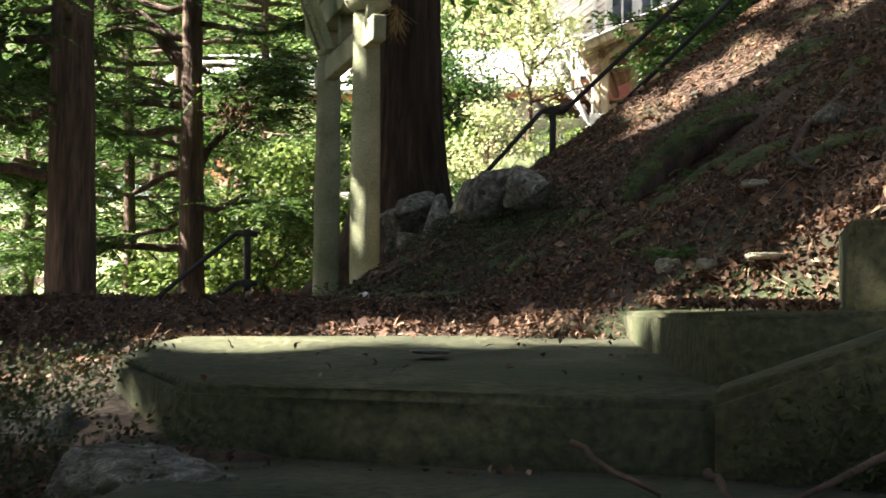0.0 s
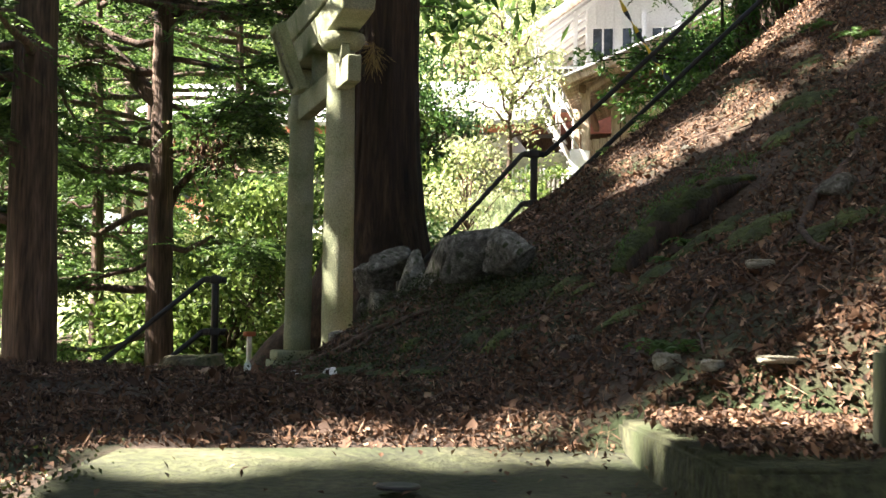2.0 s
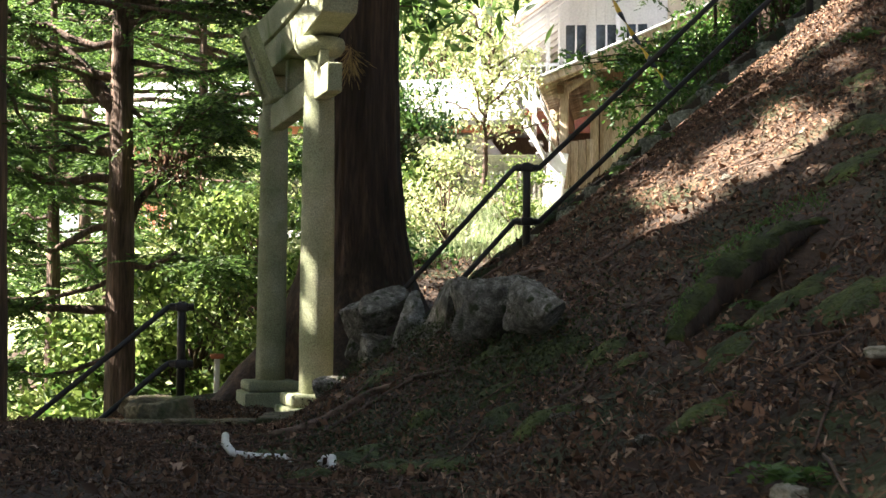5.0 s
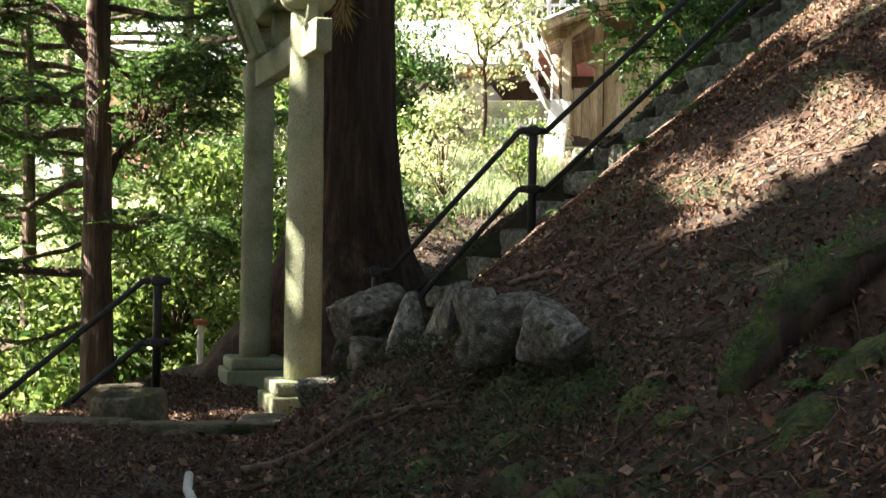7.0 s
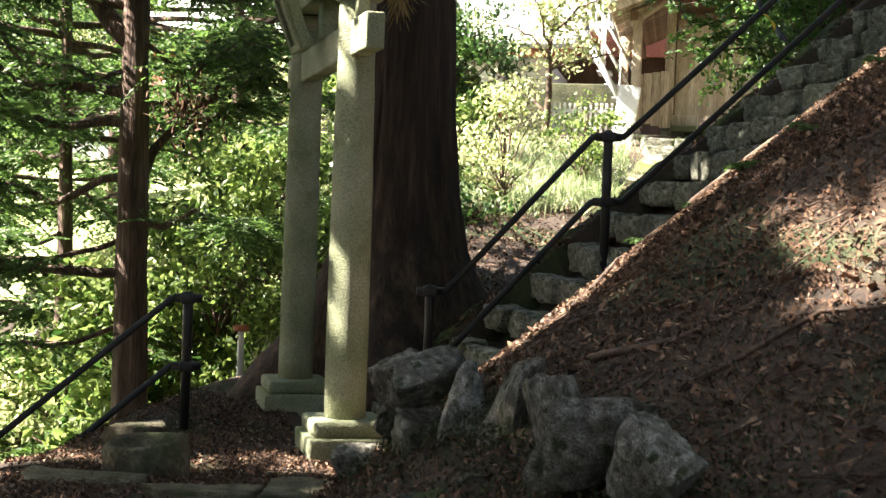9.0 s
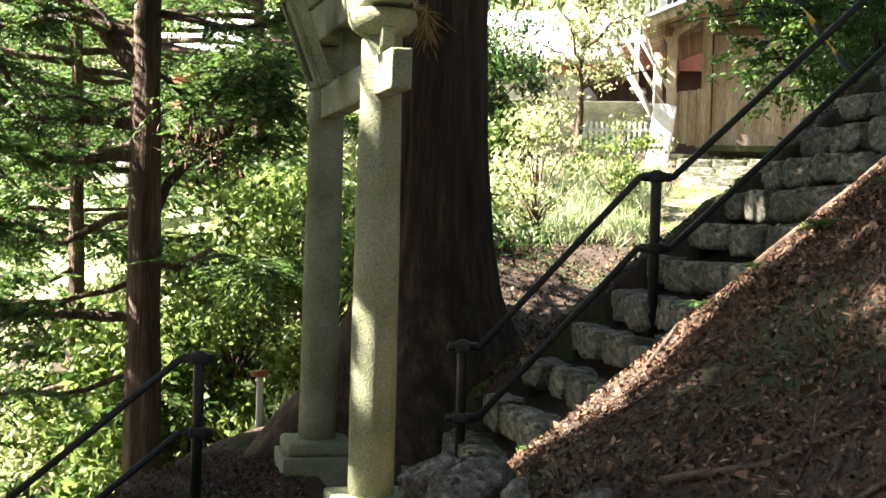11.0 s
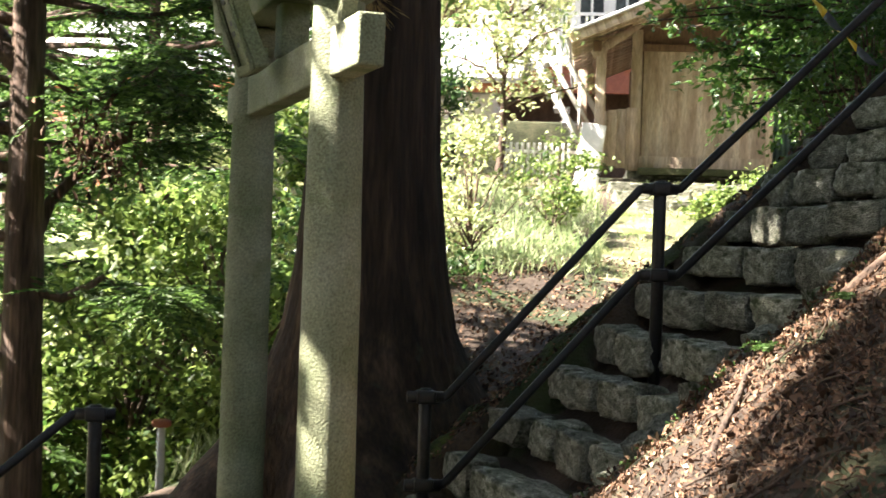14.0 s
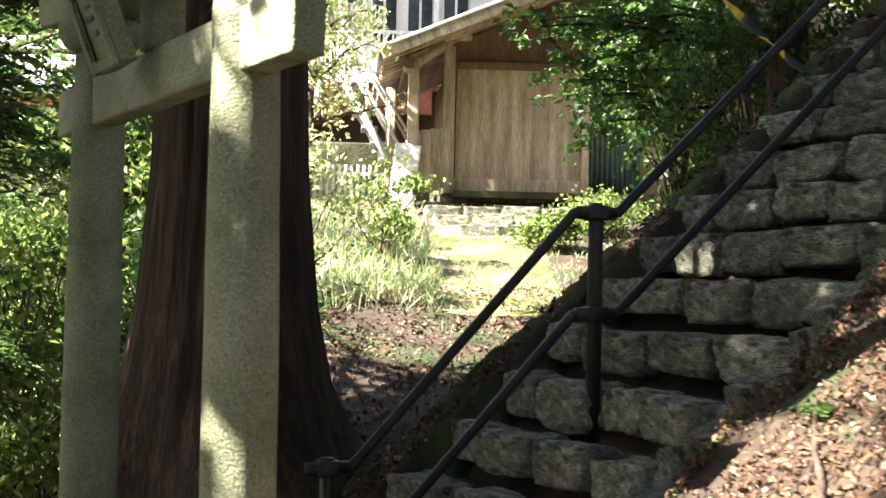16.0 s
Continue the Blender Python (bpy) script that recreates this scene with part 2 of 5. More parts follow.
def leaves(name, centres, mat, size=(0.05, 0.02), fold=0.25, flat=0.0, parent=None, label="", hang=None, seed=0, ways=None, up=(0, 0, 1.0)):
    """Many small folded leaves, one at each place; flat: how far they lie level; ways: where each points."""
    r = np.random.default_rng(seed)
    c = np.asarray(centres, dtype=np.float64)
    n = len(c)
    if ways is None:
        d = r.normal(size=(n, 3))
        if hang is not None:
            d = d * 0.6 + np.array(hang)
    else:
        d = np.asarray(ways) + r.normal(size=(n, 3)) * 0.25
    d /= np.linalg.norm(d, axis=1, keepdims=True)
    nr = r.normal(size=(n, 3)) * (1 - flat) + np.asarray(up) * flat
    nr -= d * (nr * d).sum(1, keepdims=True)
    nr /= np.linalg.norm(nr, axis=1, keepdims=True) + 1e-9
    s = np.cross(nr, d)
    ln = size[0] * r.uniform(0.6, 1.35, (n, 1))
    wd = size[1] * r.uniform(0.6, 1.35, (n, 1))
    v = np.empty((n, 4, 3))
    v[:, 0] = c - d * ln * 0.5
    v[:, 1] = c + s * wd * 0.5 + nr * wd * fold
    v[:, 2] = c + d * ln * 0.5
    v[:, 3] = c - s * wd * 0.5 + nr * wd * fold
    i = np.arange(n)[:, None] * 4
    tri = np.concatenate([i + np.array([0, 1, 2]), i + np.array([0, 2, 3])], 1).reshape(-1, 3)
    me = bpy.data.meshes.new(name)
    me.vertices.add(4 * n)
    me.vertices.foreach_set("co", v.reshape(-1).astype(np.float32))
    me.loops.add(len(tri) * 3)
    me.loops.foreach_set("vertex_index", tri.reshape(-1).astype(np.int32))
    me.polygons.add(len(tri))
    me.polygons.foreach_set("loop_start", np.arange(0, len(tri) * 3, 3, dtype=np.int32))
    me.polygons.foreach_set("loop_total", np.full(len(tri), 3, dtype=np.int32))
    me.update(calc_edges=True)
    me.materials.append(mat)
    ob = new(name, me)
    if parent is not None:
        ob.parent = parent
    if label:
        ob["label"] = label
    return ob


# ---- the ground ----
U = Vector((0.93, 0.3665, 0)).normalized()   # the way the stone stairs climb
W = Vector((0.3665, -0.93, 0)).normalized()  # along the steps
STEP_U, STEP_Z, GOING, RISE = 3.02, 0.595, 0.292, 0.2385


def uw(x, y):
    return x * U.x + y * U.y, x * W.x + y * W.y


def xy(u, w):
    return u * U.x + w * W.x, u * U.y + w * W.y


def smooth(a, b, x):
    f = min(1.0, max(0.0, (x - a) / (b - a)))
    return f * f * (3 - 2 * f)


def stair_plane(u):
    return STEP_Z + (u - STEP_U) * RISE / GOING


HILL = [(-9.75, -0.4), (-9.42, -0.1), (-9.2, 0.16), (-8.2, 0.6), (-7.3, 0.84), (-6, 1.02), (-4, 0.78), (-2.5, 0.7), (0, 0.6), (4, 0.4), (20, 0.0)]
STEEP = [(-8.2, 0.817), (-7.3, 0.75), (-6, 0.66), (-4.5, 0.56), (20, 0.55)]


def along(table, x):
    if x <= table[0][0]:
        return table[0][1]
    for (a, p), (b, q) in zip(table, table[1:]):
        if x <= b:
            return p + (q - p) * (x - a) / (b - a)
    return table[-1][1]


def level(x, y):
    """The trodden ground, without the hillside."""
    z = along([(-6, -2.6), (-1.5, -0.85), (0.9, 0.02), (2.2, 0.2), (4.0, 0.3), (6.5, 0.24), (8, 0.1), (9.5, 0.0), (11.9, 0.02), (12.6, 0.3), (14, 0.82), (19, 1.85), (24, 2.9), (30, 3.2), (80, 3.5)], y)
    z -= max(0.0, z - 0.02) * smooth(-2.3, -3.1, x) * smooth(26, 22, y) if 11 < y < 26 else 0
    z -= 0.85 * smooth(-4, -6, x) * smooth(24, 26, y)
    edge = along([(-6, -0.9), (0.5, -0.5), (2.2, -0.9), (5, -2.3), (8, -2.9), (11, -3.3), (14, -3.2), (18, -3.4), (21, -6.0), (24, -14.0), (30, -30.0)], y)
    if x < edge:
        z -= 0.75 * (edge - x) * smooth(0, 1.0, edge - x) if edge - x < 5 else 3.75 + 0.1 * (edge - x - 5)
    return z


def hollow(x, y):
    """The washed-out hollow under the thick mossy root."""
    along_root, across = (x - 1.16) * 0.74 + (y - 4.56) * 0.67, -(x - 1.16) * 0.67 + (y - 4.56) * 0.74
    return 0.17 * math.exp(-(along_root / 0.24) ** 2 - (across / 0.085) ** 2)


def height(x, y):
    z = level(x, y)
    u, w = uw(x, y)
    if w > -9.75:
        ragged = w + (0.16 * noise.noise(Vector((u * 1.7, 3, 0))) + 0.07 * noise.noise(Vector((u * 5.3, 8, 0)))) * smooth(-8.3, -9.0, w)
        h = along(HILL, ragged) + along(STEEP, w) * (u - 2.4)
        h = min(h, 3.2 + (h - 3.2) * 0.55) - 0.75 * smooth(2.5, 1.9, y) * smooth(3.2, 2.0, x)
        k = 0.14
        d = max(0.0, 1 - abs(h - z) / k)
        z = max(h, z) + d * d * k * 0.25
    elif w > -11.35:
        z = max(z - 0.1, stair_plane(u) - 0.3) if u > 1.9 else z
    else:
        z = max(z, stair_plane(u) - 0.02 - 1.15 * max(0.0, -11.62 - w)) if u > 2.3 else z
    z -= hollow(x, y)
    z += 0.05 * noise.noise(Vector((x * 0.9, y * 0.9, 1))) + 0.022 * noise.noise(Vector((x * 3.4, y * 3.4, 5)))
    return z


def sheet(xs, ys):
    vs = [(x, y, height(x, y)) for y in ys for x in xs]
    n = len(xs)
    fs = [(j * n + i, j * n + i + 1, (j + 1) * n + i + 1, (j + 1) * n + i) for j in range(len(ys) - 1) for i in range(n - 1)]
    return vs, fs


def steps_of(*runs):
    out = []
    for a, b, s in runs:
        out += list(np.arange(a, b, s))
    return out + [runs[-1][1]]


gx = steps_of((-400, -60, 40), (-60, -14, 3), (-14, -4, 0.4), (-4, 4, 0.085), (4, 10, 0.4), (10, 60, 4), (60, 400, 40))
gy = steps_of((-300, -30, 30), (-30, -5, 2), (-5, 0, 0.2), (0, 14, 0.085), (14, 26, 0.3), (26, 80, 2), (80, 600, 40))
ground = solid("ground", *sheet(gx, gy), M_SOIL)
tagged(ground, "brown forest soil with leaf mould on the slope", "ground", kind="structure")

# ---- stone stairs ----


def stone_mesh(seed, sx=1.0, sy=1.0, sz=1.0, cuts=3, rough=0.13, squash=0.42, crack=0.0, facets=0):
    """A rough hewn stone about one unit across: a rounded block with chipped or broken faces."""
    r = random.Random(seed)
    cuts_at = [(Vector((r.gauss(0, 1), r.gauss(0, 1), r.gauss(0, 1))).normalized(), r.uniform(0.27, 0.42)) for _ in range(facets)]
    bm = bmesh.new()
    bmesh.ops.create_cube(bm, size=1)
    bmesh.ops.subdivide_edges(bm, edges=bm.edges[:], cuts=cuts, use_grid_fill=True)
    for v in bm.verts:
        p = v.co.copy()
        ball = p.normalized() * 0.62
        p = p.lerp(ball, squash * (abs(p.x * p.y) + abs(p.y * p.z) + abs(p.x * p.z)) * 1.6)
        p += noise.noise_vector(p * 1.9 + Vector((seed * 3.7, seed, 0))) * rough
        p += noise.noise_vector(p * 5.5 + Vector((seed * 1.3, 4, seed))) * rough * 0.35
        for n, d in cuts_at:
            over = p.dot(n) - d
            if over > 0:
                p -= n * over * 0.9
        if crack:
            near = noise.voronoi(p * 2.3 + Vector((seed * 2.1, seed, 1)))[0]
            p *= 1 - crack * max(0.0, 1 - (near[1] - near[0]) / 0.22)
            p += noise.noise_vector(p * 11 + Vector((seed, 0, 0))) * 0.02
        v.co = (p.x * sx, p.y * sy, p.z * sz)
    me = bpy.data.meshes.new("stone")
    bm.to_mesh(me)
    bm.free()
    me.shade_smooth()
    return me


STONES = [stone_mesh(i, rough=0.085, squash=0.2, cuts=7, crack=0.05) for i in range(8)]
for me in STONES:
    me.materials.append(M_STONE)
stairs_turn = math.degrees(math.atan2(U.y, U.x))
stone_stairs = base("stone_stairs", *xy(STEP_U, -10.4), 0.3, "rough grey stone stairs with moss in the joints", "stairs", kind="structure")
r_st = random.Random(3)
for k in range(-2, 16):
    u0, z1 = STEP_U + GOING * k, STEP_Z + RISE * k
    w = -11.25 - 0.03 * k
    first = True
    while w < -9.05:
        ln = r_st.uniform(0.3, 0.54)
        if k < 0:
            ln *= 0.9
        depth = 0.225 + r_st.uniform(-0.03, 0.04)
        off = r_st.uniform(-0.045, 0.045)
        tall = RISE * 0.86 + r_st.uniform(-0.03, 0.025)
        x, y = xy(u0 + depth / 2 + off - 0.02, w + ln / 2)
        ob = new("stone", STONES[r_st.randrange(8)])
        drop = r_st.uniform(-0.014, 0.01)
        ob.matrix_world = pose(x, y, z1 - tall / 2 + drop, r_st.uniform(-2, 2), r_st.uniform(-2, 2), stairs_turn - 90 + r_st.uniform(-4, 4) + (180 if r_st.random() < 0.5 else 0)) @ Matrix.Diagonal((ln * 0.96, depth * 1.02, tall * 0.98, 1))
        m = ob.matrix_world.copy()
        ob.parent = stone_stairs
        ob.matrix_parent_inverse = stone_stairs.matrix_world.inverted()
        ob.matrix_basis = m
        w += ln + r_st.uniform(0.02, 0.05)
    # packed earth of the tread behind the stones
    bm = bmesh.new()
    nu, nw = 5, 26
    grid = []
    for i in range(nu):
        for j in range(nw):
            uu, ww = u0 + 0.1 + 0.36 * i / (nu - 1), -11.3 - 0.03 * k + 2.25 * j / (nw - 1)
            px, py = xy(uu, ww)
            grid.append(bm.verts.new((px, py, z1 - 0.035 + 0.02 * noise.noise(Vector((px * 5, py * 5, k))) - (0.12 if j in (0, nw - 1) else 0))))
    for i in range(nu - 1):
        for j in range(nw - 1):
            bm.faces.new((grid[i * nw + j], grid[i * nw + nw + j], grid[i * nw + nw + j + 1], grid[i * nw + j + 1]))
    ob = part("tread_soil", bm, M_SOIL, None, "dark packed earth and moss on the tread")
    ob.parent = stone_stairs
    ob.matrix_parent_inverse = stone_stairs.matrix_world.inverted()
    # border stone towards the slope
    for e in range(2):
        px, py = xy(u0 + 0.08 + 0.14 * e, -9.4 + r_st.uniform(-0.05, 0.05))
        ob = new("border_stone", STONES[r_st.randrange(8)])
        m = pose(px, py, z1 - 0.02 + 0.1 * e + r_st.uniform(-0.03, 0.03), r_st.uniform(-20, 20), r_st.uniform(-30, -10), stairs_turn + r_st.uniform(-20, 20)) @ Matrix.Diagonal((r_st.uniform(0.14, 0.22), r_st.uniform(0.12, 0.2), r_st.uniform(0.14, 0.22), 1))
        ob.parent = stone_stairs
        ob.matrix_parent_inverse = stone_stairs.matrix_world.inverted()
        ob.matrix_basis = m

# pale border stones along the ragged edge of the slope
for i in range(30):
    u0 = 2.55 + 0.135 * i + r_st.uniform(-0.04, 0.04)
    px, py = xy(u0, -9.36 + r_st.uniform(-0.09, 0.07))
    ob = new("border_stone", STONES[r_st.randrange(8)])
    m = pose(px, py, height(px, py) + 0.01, r_st.uniform(-15, 15), r_st.uniform(-38, -18), stairs_turn + r_st.uniform(-25, 25)) @ Matrix.Diagonal((r_st.uniform(0.13, 0.26), r_st.uniform(0.1, 0.17), r_st.uniform(0.1, 0.17), 1))
    ob.parent = stone_stairs
    ob.matrix_parent_inverse = stone_stairs.matrix_world.inverted()
    ob.matrix_basis = m

# ---- torii ----
P1, TD = Vector((-1.66, 9.676, 0)), Vector((-0.4218, 0.9067, 0)).normalized()
SPAN = 1.93
TN = Vector((TD.y, -TD.x, 0))
TORII_TURN = math.degrees(math.atan2(TD.y, TD.x))


def build_torii():
    g = height(P1.x, P1.y)
    t = base("torii", P1.x, P1.y, 0, "weathered grey granite torii with greenish lichen stains", "torii", turn=TORII_TURN)
    # in its own axes: x runs from the near pillar to the far one, y to the front side of the gate
    for i, x in enumerate((0.0, SPAN)):
        lean = 0.035 if i == 0 else -0.035
        bm = box(0.52, 0.52, 0.26, 0.016, (x, 0, 0.01), 0.008, 3, seed=i)
        foot = part("base_block", bm, M_TORII, t)
        part("base_plate", box(0.46, 0.46, 0.1, 0.03, (x, 0, 0.188), 0.004, 0, seed=i + 5), M_TORII, t)
        rings = [(0.128 - 0.018 * f + 0.006 * math.sin(f * 3.1), 0.2 + 2.6 * f) for f in np.linspace(0, 1, 14)]
        bm = lathe(rings, 32, 0.005, i * 3)
        for v in bm.verts:
            v.co.x += lean * (v.co.z - 0.2) / 2.6
        pil = part("pillar", bm, M_TORII, t)
        pil.location = (x, 0, 0)
        cap = part("capital", lathe([(0.12, 2.76), (0.165, 2.79), (0.19, 2.83), (0.19, 2.885), (0.18, 2.9)], 28, 0.003, i), M_TORII, t)
        cap.location = (x + lean, 0, 0)
        for s in (-1, 1):
            wedge = box(0.09, 0.075, 0.16, 0.008, (x + lean + s * 0.135, 0, 2.425 + 0.215 + 0.075))
            part("wedge", wedge, M_TORII, t)
    # tie beam through both pillars
    part("tie_beam", box(SPAN + 1.0, 0.115, 0.215, 0.012, (SPAN / 2, 0, 2.425 + 0.1075), 0.005, 4), M_TORII, t)
    part("strut", box(0.16, 0.14, 0.27, 0.01, (SPAN / 2, 0, 2.775)), M_TORII, t)

    def lintel(name, half, wide, z0, tall, rise, out):
        bm = bmesh.new()
        n, loops = 18, []
        for i in range(n + 1):
            f = 2 * i / n - 1
            x = SPAN / 2 + half * f
            lift = rise * abs(f) ** 2.6
            loop = []
            for yy, zz in ((-wide, 0), (-wide - out, tall), (0, tall + out * 1.8), (wide + out, tall), (wide, 0)):
                xx = x + (0.05 * (zz / tall) * f if abs(f) > 0.99 else 0)
                loop.append(bm.verts.new((xx, yy, z0 + zz + lift)))
            loops.append(loop)
        for a, b in zip(loops, loops[1:]):
            for k in range(5):
                j = (k + 1) % 5
                bm.faces.new((a[k], b[k], b[j], a[j]))
        bm.faces.new(loops[0])
        bm.faces.new(reversed(loops[-1]))
        bmesh.ops.recalc_face_normals(bm, faces=bm.faces)
        sharp = [e for e in bm.edges if e.calc_face_angle(0) > 0.6]
        bmesh.ops.bevel(bm, geom=sharp, offset=0.008, segments=1, affect="EDGES")
        part(name, bm, M_TORII, t, smooth=False)

    lintel("lower_lintel", SPAN / 2 + 0.62, 0.13, 2.9, 0.235, 0.07, 0.012)
    lintel("top_lintel", SPAN / 2 + 0.72, 0.165, 3.139, 0.21, 0.12, 0.03)
    return t


torii = build_torii()


def build_plaque():
    """Name tablet that hangs tilted forward between the lintel and the tie beam."""
    mid = P1 + TD * SPAN / 2
    p = base("name_tablet", *(mid - TN * 0.17).xy, 2.56, "grey stone name tablet with worn carved frame hung on the torii", "tablet", turn=TORII_TURN)
    tilt = Matrix.Rotation(radians(-21), 4, "X")
    frame_bm = box(0.3, 0.075, 0.62, 0.012, (0, 0, 0.31), 0.006, 3, turn=None)
    bmesh.ops.transform(frame_bm, matrix=tilt, verts=frame_bm.verts)
    part("board", frame_bm, M_TORII, p)
    rim = bmesh.new()
    for sx, sz, ax, az in ((0.05, 0.62, -0.145, 0.31), (0.05, 0.62, 0.145, 0.31), (0.3, 0.05, 0, 0.03), (0.3, 0.05, 0, 0.595)):
        b = box(sx, 0.03, sz, 0.01, (ax, 0.05, az), 0.01, 3, seed=ax)
        me = bpy.data.meshes.new("tmp")
        b.to_mesh(me)
        b.free()
        rim.from_mesh(me)
        bpy.data.meshes.remove(me)
    bmesh.ops.transform(rim, matrix=tilt, verts=rim.verts)
    part("carved_rim", rim, M_TORII, p)
    for i, (az, ww) in enumerate(((0.47, 0.11), (0.43, 0.07), (0.37, 0.12), (0.26, 0.1), (0.21, 0.12), (0.15, 0.08))):
        b = box(ww, 0.006, 0.022, 0, (0.01 * (-1) ** i, 0.0405, az))
        bmesh.ops.transform(b, matrix=tilt, verts=b.verts)
        part("character_stroke", b, M_BLACK, p, "dark carved writing stroke")
    return p


plaque = build_plaque()

# ---- handrails ----


def handrail(name, posts, label, before=None, after=None, gap=0.455):
    """posts: (x, y, foot, top). Two pipes run from post to post with a short level piece at each clamp."""
    x0, y0, f0, t0 = posts[0]
    rail = base(name, x0, y0, f0, label, "handrail")
    inv = rail.matrix_world.inverted()

    def put(nm, bm):
        bmesh.ops.transform(bm, matrix=inv, verts=bm.verts)
        return part(nm, bm, M_IRON, rail)

    way = (Vector((posts[-1][0], posts[-1][1], 0)) - Vector((x0, y0, 0))).normalized()
    side = Vector((way.y, -way.x, 0)) * 0.05
    for x, y, f, t in posts:
        bm = tube([(x, y, f - 0.2), (x, y, t - 0.01), (x, y, t)], [0.034, 0.034, 0.028], 14)
        put("post", bm)
        for dz in (-0.045, -0.045 - gap):
            b = box(0.1, 0.1, 0.07, 0.015, (0, 0, 0), turn=Matrix.Rotation(math.atan2(way.y, way.x), 4, "Z"))
            bmesh.ops.translate(b, vec=Vector((x, y, t + dz)), verts=b.verts)
            put("clamp", b)
            e = tube([Vector((x, y, t + dz)) - way * 0.095, Vector((x, y, t + dz)) + way * 0.095], 0.03, 10)
            put("coupling", e)
    ends = [Vector((p[0], p[1], p[3])) for p in posts]
    if before is not None:
        ends.insert(0, Vector(before))
    if after is not None:
        ends.append(Vector(after))
    for a, b in zip(ends, ends[1:]):
        for dz in (-0.045, -0.045 - gap):
            d = Vector((0, 0, dz))
            p, q = a + d + way * 0.09, b + d - way * 0.09
            put("pipe", tube([p, p + way * 0.015, q - way * 0.015, q], 0.023, 10))
    return rail


p1 = (-1.386, 10.925, 0.08, 1.0)
p2 = (-0.208, 11.182, 1.02, 2.121)
p3 = (*xy(6.45, -10.3), 3.35, 4.38)
stair_rail = handrail("handrail", [p1, p2, p3], "black painted double pipe handrail up the stone stairs", after=(*xy(8.0, -10.2), 5.75))
pl = (-2.909, 10.283, 0.04, 0.915)
down = -U
lower_rail = handrail("handrail", [(pl[0] + down.x * 2.6, pl[1] + down.y * 2.6, -1.9, 0.915 - 2.05), pl], "black painted double pipe handrail leading down from the landing")

# ---- concrete landing and kerb ----


def prism(outline, z0, z1s, bevel=0.015, cuts=0, wobble=0.0):
    bm = bmesh.new()
    low = [bm.verts.new((x, y, z0)) for x, y in outline]
    top = [bm.verts.new((x, y, z)) for (x, y), z in zip(outline, z1s)]
    n = len(outline)
    bm.faces.new(reversed(low))
    bm.faces.new(top)
    for i in range(n):
        j = (i + 1) % n
        bm.faces.new((low[i], low[j], top[j], top[i]))
    bmesh.ops.recalc_face_normals(bm, faces=bm.faces)
    bmesh.ops.bevel(bm, geom=bm.edges[:], offset=bevel, segments=2, affect="EDGES")
    if cuts:
        bmesh.ops.triangulate(bm, faces=[f for f in bm.faces if len(f.verts) > 4])
        bmesh.ops.subdivide_edges(bm, edges=bm.edges[:], cuts=cuts)
    if wobble:
        for v in bm.verts:
            v.co += noise.noise_vector(v.co * 4) * wobble
    return bm


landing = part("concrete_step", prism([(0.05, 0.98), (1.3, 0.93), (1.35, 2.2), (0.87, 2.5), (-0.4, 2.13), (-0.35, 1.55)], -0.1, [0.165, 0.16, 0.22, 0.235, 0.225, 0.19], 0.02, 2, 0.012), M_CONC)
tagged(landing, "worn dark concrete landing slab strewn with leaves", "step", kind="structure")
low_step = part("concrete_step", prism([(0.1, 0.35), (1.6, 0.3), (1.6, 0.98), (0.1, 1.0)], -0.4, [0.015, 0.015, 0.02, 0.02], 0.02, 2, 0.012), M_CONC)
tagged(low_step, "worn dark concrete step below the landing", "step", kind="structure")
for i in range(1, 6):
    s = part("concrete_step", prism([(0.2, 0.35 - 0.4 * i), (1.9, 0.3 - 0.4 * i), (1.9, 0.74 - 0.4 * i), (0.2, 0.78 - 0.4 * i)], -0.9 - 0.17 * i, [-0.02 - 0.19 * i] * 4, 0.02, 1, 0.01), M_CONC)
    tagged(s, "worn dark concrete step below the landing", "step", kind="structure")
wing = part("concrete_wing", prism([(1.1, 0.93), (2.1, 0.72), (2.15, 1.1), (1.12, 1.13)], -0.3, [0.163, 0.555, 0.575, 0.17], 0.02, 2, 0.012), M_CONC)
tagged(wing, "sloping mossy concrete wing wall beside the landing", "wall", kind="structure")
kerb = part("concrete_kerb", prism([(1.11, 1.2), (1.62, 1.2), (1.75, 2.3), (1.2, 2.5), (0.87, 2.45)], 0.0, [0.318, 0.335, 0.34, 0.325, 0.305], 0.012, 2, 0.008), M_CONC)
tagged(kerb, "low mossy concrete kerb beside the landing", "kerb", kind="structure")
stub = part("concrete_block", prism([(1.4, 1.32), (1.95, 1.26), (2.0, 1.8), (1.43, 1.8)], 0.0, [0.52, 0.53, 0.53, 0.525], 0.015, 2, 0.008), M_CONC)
tagged(stub, "dark mossy concrete block standing on the kerb", "block", kind="structure")

# ---- trees ----


def trunk_bm(line, radii, segments=28, rough=0.08, lobes=7, lobe=0.03, seed=0):
    return tube(line, radii, segments, rough, seed, lobes=lobes, lobe=lobe)


